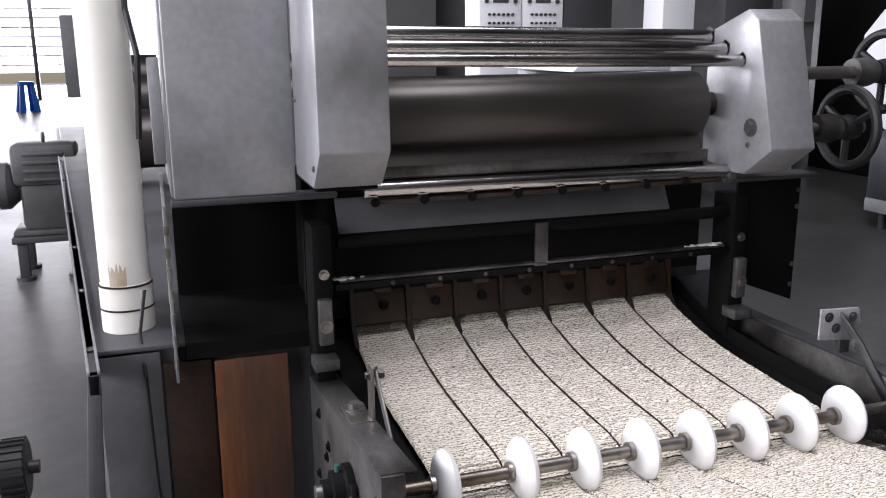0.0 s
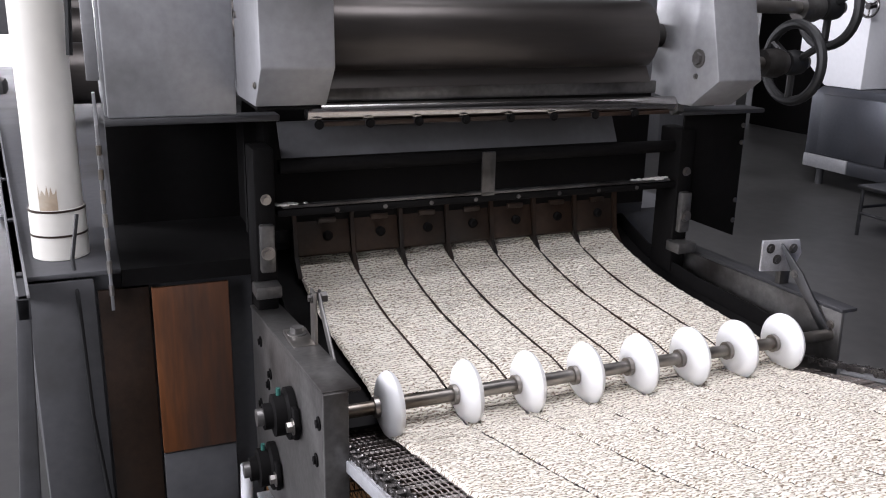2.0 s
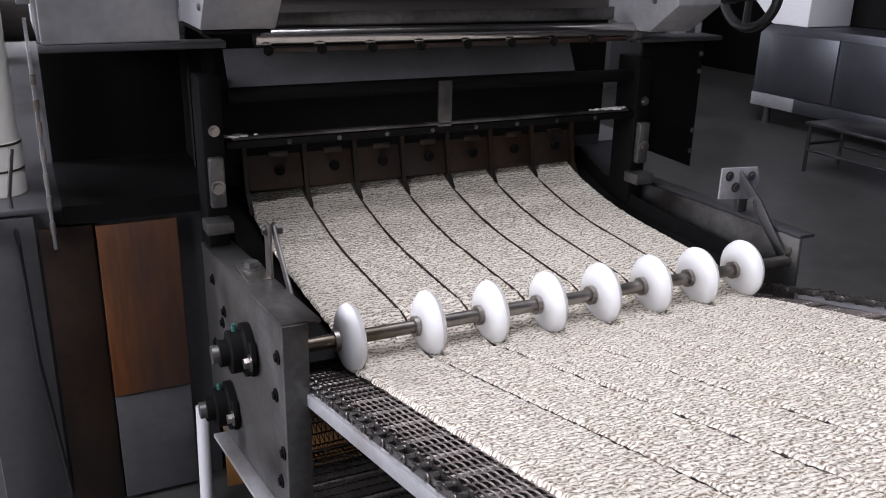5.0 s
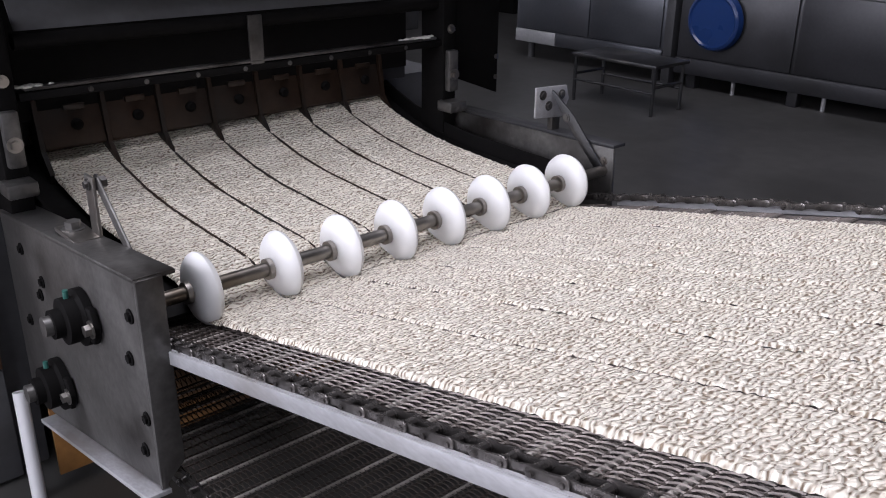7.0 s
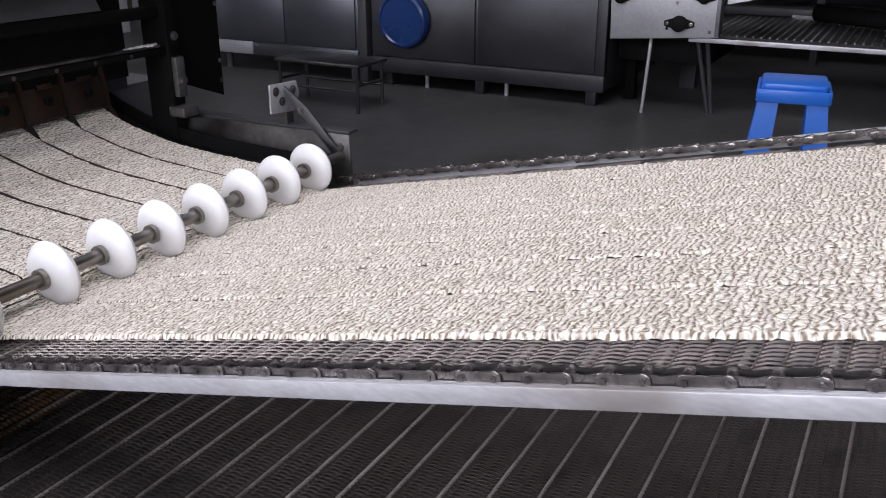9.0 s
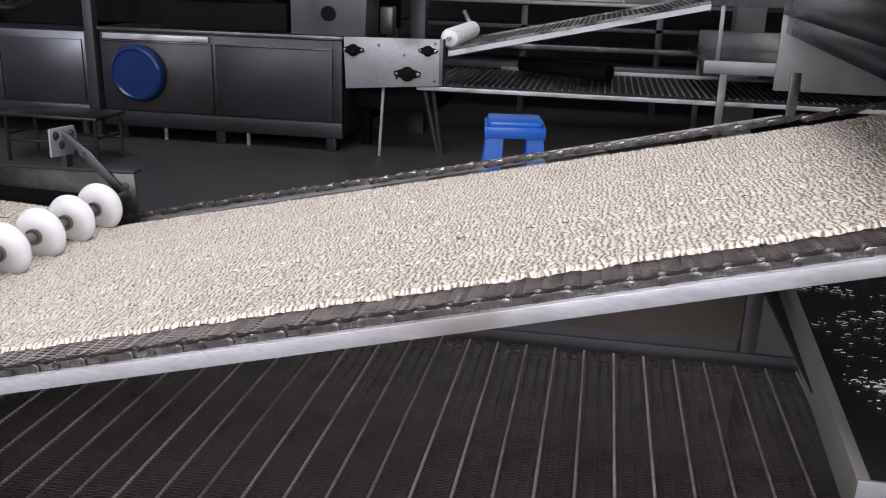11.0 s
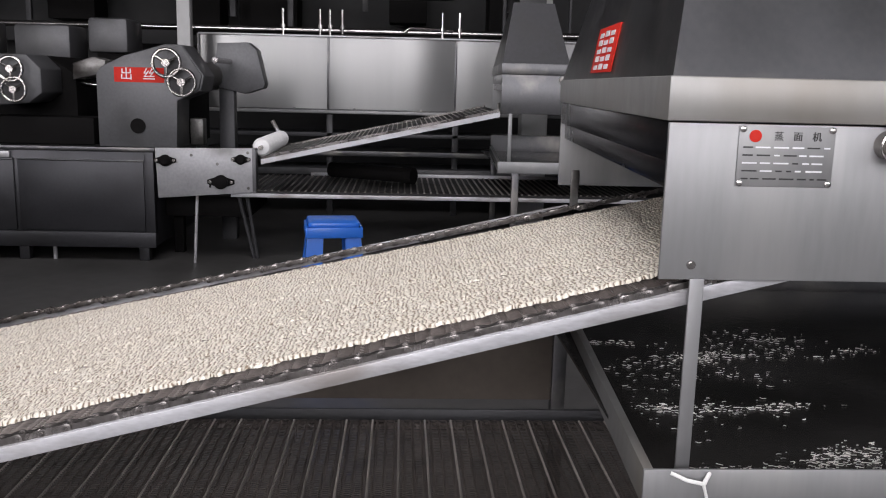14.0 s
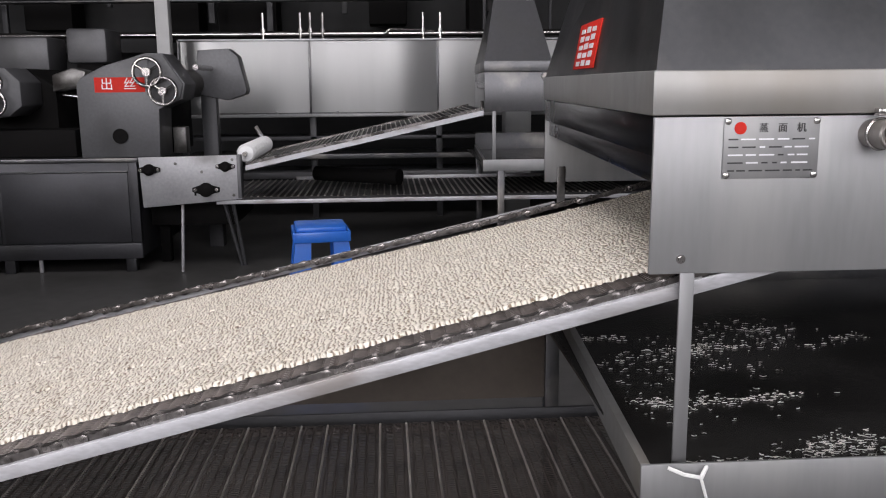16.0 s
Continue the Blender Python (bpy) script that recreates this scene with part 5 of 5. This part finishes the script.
def far_background():
    w = thing("steam_tunnel", "long polished stainless steam tunnel with seams", "steam tunnel")
    for k in range(4):
        x = -0.605 + k * 1.04
        bm = bmesh.new()
        n = 14
        rows = []
        for i in range(n + 1):
            u = i / n
            y = 6.0 - 0.022 * math.sin(math.pi * u) - 0.006 * math.sin(3 * math.pi * u + k)
            rows.append([bm.verts.new((x + 1.035 * u, y - 0.004 * math.sin(math.pi * v), 0.325 + 0.57 * v)) for v in (0, 0.25, 0.5, 0.75, 1)])
        for a, b in zip(rows, rows[1:]):
            for v in range(4):
                bm.faces.new((a[v], b[v], b[v + 1], a[v + 1]))
        part("panel", bm, M_TUNNEL, w, "slightly bulging polished panel")
        part("seam", box(x - 0.012, x + 0.004, 5.975, 6.0, 0.315, 0.905, 0.002), M_INOX_D, w)
        part("leg", box(x - 0.02, x + 0.03, 6.0, 6.05, FLOOR, 0.315, 0.002), M_PAINT_D, w)
        for u in (0.2, 0.75):
            part("latch", box(x + u, x + u + 0.02, 5.95, 5.975, 0.29, 0.335, 0.002), M_INOX_D, w)
    part("body", box(-0.6, 3.55, 6.02, 7.2, 0.315, 0.905, 0), M_INOX_D, w)
    part("top_edge", box(-0.6, 3.55, 5.96, 6.0, 0.898, 0.912, 0.002), M_RAIL, w, "bright folded top edge")
    part("lower_ledge", box(-0.6, 3.55, 5.93, 6.0, 0.29, 0.315, 0.002), M_INOX, w)
    part("shelf", box(-0.6, 3.55, 6.0, 6.4, 0.1, 0.13, 0.002), M_PAINT_D, w)
    part("shelf", box(-0.6, 3.55, 5.9, 6.4, -0.05, -0.01, 0.002), M_INOX_D, w)
    part("shelf", box(-0.6, 3.55, 5.85, 6.4, -0.2, -0.15, 0.002), M_TWIN, w)
    for x in (0.36, 0.44, 0.54, 1.5, 0.06, 1.36):
        v = part("steam_valve", tube((x, 6.05, 0.9), (x, 6.05, 1.12), 0.012, 10), M_STEEL, w)
        part("cap", tube((x, 6.05, 0.97), (x, 6.05, 0.995), 0.024, 10), M_STEEL, v)
    part("handle_pipe", wire([(1.04, 6.1, 0.95), (1.09, 6.1, 0.99), (1.45, 6.1, 0.975)], 0.014), M_STEEL, w)
    for x, ww, z in ((-2.45, 0.34, 0.68), (-1.9, 0.42, 0.66), (-1.35, 0.3, 0.72)):
        t = thing("enamelled_tank", "pale grey enamelled tank on dark legs behind the cutter", "tank")
        part("tank", box(x, x + ww, 5.6, 6.0, z, z + 0.26, 0.03), M_TWIN, t)
        part("stand", box(x + 0.05, x + ww - 0.05, 5.65, 5.95, FLOOR, z, 0.004), M_BLACK, t)
    g = thing("pipe_gantry", "dark overhead gantry with pale pipes and cable trays", "gantry")
    rnd = random.Random(21)
    # sheet added behind the pipes, coloured as the dark shade there
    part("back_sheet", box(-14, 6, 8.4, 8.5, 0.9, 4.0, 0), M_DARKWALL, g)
    for k in range(9):
        z = 1.05 + k * 0.22 + rnd.uniform(-0.05, 0.05)
        x0 = rnd.uniform(-9, -3)
        part("pipe", tube((x0, 7.2 + rnd.uniform(-0.4, 0.6), z), (x0 + rnd.uniform(6, 12), 7.2 + rnd.uniform(-0.4, 0.6), z), rnd.uniform(0.012, 0.035), 12), M_INOX_D if k % 2 else M_STEEL, g)
    for k in range(16):
        x = -9 + k * 0.9 + rnd.uniform(-0.3, 0.3)
        z = rnd.uniform(0.9, 1.3)
        part("hanger", box(x, x + rnd.uniform(0.02, 0.06), 7.4, 7.45, z, z + rnd.uniform(0.5, 1.6), 0.002), M_PAINT_D, g)
    for k in range(10):
        x = -8 + k * 1.1 + rnd.uniform(-0.3, 0.3)
        part("duct_box", box(x, x + rnd.uniform(0.3, 0.9), 7.7, 8.1, rnd.uniform(0.95, 1.3), rnd.uniform(1.4, 2.0), 0.01), M_BLACK, g)
    for x, y, wd, ma, lab in ((-0.68, 5.6, 0.1, M_WALL, "slim cream steel post"), (1.95, 5.4, 0.2, M_WALL, "pale painted steel column"), (-4.1, 2.67, 0.24, M_WHITE, "pale painted steel column"), (-5.4, 4.85, 0.14, M_WHITE, "slim white steel post")):
        cl = thing("column", lab, "column")
        part("shaft", box(x, x + wd, y, y + wd, FLOOR, 4.8, 0.008), ma, cl)
    # control cabinets seen over the roller
    for x, y, ma, front in ((-4.75, 1.745, M_WHITE, True), (-4.75, 2.075, M_WHITE, True), (-4.76, 2.405, M_PAINT_D, False)):
        cc = thing("control_cabinet", "white control cabinet with a screen and buttons" if front else "plain grey metal cabinet", "control cabinet")
        part("body", box(x - 0.3, x, y, y + (0.32 if front else 0.4), FLOOR, 1.5, 0.006), ma, cc)
        if front:
            part("screen", box(x, x + 0.008, y + 0.1, y + 0.22, 0.94, 1.1, 0.002), M_SCREEN, cc)
            for k in range(12):
                yy, z = y + 0.07 + (k % 6) * 0.036, 0.8 + (k // 6) * 0.06
                part("button", tube((x, yy, z), (x + 0.02, yy, z), 0.009, 10), M_PRINT, cc)
            for k in range(6):
                yy = y + (0.05 if k % 2 else 0.27)
                part("button", tube((x, yy, 0.95 + (k // 2) * 0.06), (x + 0.02, yy, 0.95 + (k // 2) * 0.06), 0.014, 10), M_PRINT, cc)
    for k in range(7):
        x, y = -7.5 + rnd.uniform(0, 2.5), 2.6 + k * 0.6
        d = thing("machine_block", "dark distant machine frame", "machine")
        hh = rnd.uniform(0.9, 1.5)
        part("body", box(x, x + 0.8, y, y + 0.45, FLOOR, hh, 0.01), M_BLACK if k % 2 else M_BASE, d)
        part("top_unit", box(x + 0.1, x + 0.5, y + 0.05, y + 0.35, hh, hh + rnd.uniform(0.1, 0.3), 0.01), M_PAINT_D, d)
    st = thing("white_hopper", "white rounded hopper behind the roller", "hopper")
    part("tub", prism([(0.78, 0.58), (0.86, 0.66), (1.12, 0.66), (1.16, 0.58)], -2.2, -1.4, "x", 0.01), M_WHITE, st)
    part("stand", box(-2.0, -1.6, 0.85, 1.1, FLOOR, 0.579, 0.004), M_PAINT_D, st)


def near_left_background():
    mo = thing("gear_motor", "dark geared motor on a small steel stand", "motor")
    x, y = -3.9, -1.235
    part("gearbox", box(x - 0.12, x + 0.1, y + 0.03, y + 0.3, -0.29, -0.03, 0.03), M_BASE, mo)
    part("top_box", box(x - 0.14, x + 0.12, y, y + 0.32, -0.05, 0.17, 0.03), M_BASE, mo)
    for k in range(4):
        part("rib", box(x + 0.1, x + 0.135, y + 0.06, y + 0.26, -0.02 + k * 0.045, -0.005 + k * 0.045, 0.003), M_BASE, mo)
    part("foot_flange", box(x - 0.14, x + 0.13, y - 0.02, y + 0.32, -0.31, -0.285, 0.004), M_BASE, mo)
    part("lifting_eye", torus(Matrix.Translation((x, y + 0.16, 0.195)) @ ALONG_Y, 0.024, 0.008, 16, 6), M_BASE, mo)
    zc = -0.055
    bm = lathe([(0.08, -0.42), (0.095, -0.4), (0.095, -0.08), (0.125, -0.075), (0.125, -0.03), (0.08, 0.02)], Matrix.Translation((x, y, zc)) @ ALONG_Y, 28)
    part("motor_body", bm, M_BASE, mo)
    for k in range(20):
        a = k * math.tau / 20
        cx, cz = x + 0.1 * math.cos(a), zc + 0.1 * math.sin(a)
        part("fin", box(cx - 0.004, cx + 0.004, y - 0.39, y - 0.09, cz - 0.004, cz + 0.004, 0), M_BASE, mo)
    part("table", box(x - 0.2, x + 0.16, y - 0.03, y + 0.33, -0.345, -0.312, 0.004), M_PAINT_D, mo)
    for dx in (-0.18, 0.09):
        for dy in (-0.01, 0.25):
            l = part("leg", box(x + dx, x + dx + 0.05, y + dy, y + dy + 0.05, FLOOR + 0.02, -0.345, 0.003), M_PAINT_D, mo)
            part("foot", tube((x + dx + 0.025, y + dy + 0.025, FLOOR), (x + dx + 0.025, y + dy + 0.025, FLOOR + 0.02), 0.05, 14), M_PAINT_D, l)
    h = thing("hand_crank", "black ribbed wheel on a rusty spindle", "wheel")
    at = Matrix.Translation((-0.6, -0.845, -0.148)) @ ALONG_Y
    part("wheel", lathe([(0.02, -0.025), (0.055, -0.025), (0.06, -0.02), (0.06, 0.02), (0.055, 0.025), (0.02, 0.025)], at, 30), M_RUBBER, h)
    bm = bmesh.new()
    for k in range(24):
        a = k * math.tau / 24
        box(-0.003, 0.003, -0.022, 0.022, 0.058, 0.064, 0, bm)
        vs = list(bm.verts)[-8:]
        bmesh.ops.rotate(bm, verts=vs, cent=(0, 0, 0), matrix=Matrix.Rotation(a, 3, "Y"))
    bmesh.ops.translate(bm, verts=bm.verts, vec=(-0.6, -0.845, -0.148))
    part("ribs", bm, M_RUBBER, h)
    part("spindle", tube((-0.6, -1.3, -0.148), (-0.6, -0.8, -0.148), 0.014, 12), M_RUST, h)
    part("bracket", box(-0.62, -0.58, -1.32, -1.28, FLOOR, -0.128, 0.003), M_BASE, h)
    st = thing("dough_stand", "dark steel machine stands beside the long base", "machine")
    part("column", box(-5.6, -5.35, -0.95, -0.7, FLOOR, 1.4, 0.01), M_PAINT_D, st)
    part("block", box(-5.0, -4.75, -1.0, -0.72, 0.35, 0.85, 0.01), M_BASE, st)
    part("hanger", box(-4.9, -4.85, -0.9, -0.86, 0.1, 0.35, 0.004), M_BASE, st)
    ro = thing("dough_rollers", "steel dough rollers on the long base", "roller")
    for x, z in ((-3.2, 0.42), (-2.6, 0.3), (-3.9, 0.5)):
        part("barrel", tube((x, -0.68, z), (x, 0.5, z), 0.12, 28), M_ROLL, ro)
        part("cheek", box(x - 0.16, x + 0.16, -0.66, -0.6, 0.1, z + 0.16, 0.01), M_BASE, ro)
    # bright steel goods far down the hall
    rk = thing("steel_rack", "pale steel rack far down the hall", "rack")
    for k in range(4):
        part("upright", box(-20.2, -20.1, -4.6 + k * 0.9, -4.52 + k * 0.9, FLOOR, 3.0, 0.005), M_INOX_D, rk)
    for k in range(12):
        part("shelf", box(-20.4, -20.0, -4.6, -1.8, 0.2 + k * 0.2, 0.22 + k * 0.2, 0.003), M_INOX, rk)


twin_line()
stool(pose(0.745, 2.44, FLOOR, 0, 0, 8), 1.17)
stool(pose(-16.5, -2.6, FLOOR, 0, 0, 20), 1.25)
far_background()
near_left_background()


# ---- what moves ----
def motions():
    times = [k * 0.5 for k in range(33)]
    for ob, way, s in moving:
        walk(ob, [(t, on_course(way, s + SPEED * t)) for t in times])
    for ob in moving_disc:
        walk(ob, [(t, pose(0, 0, 0) @ Matrix.Rotation(SPEED / 0.0545 * t, 4, "Y")) for t in [k * 0.25 for k in range(65)]])


motions()
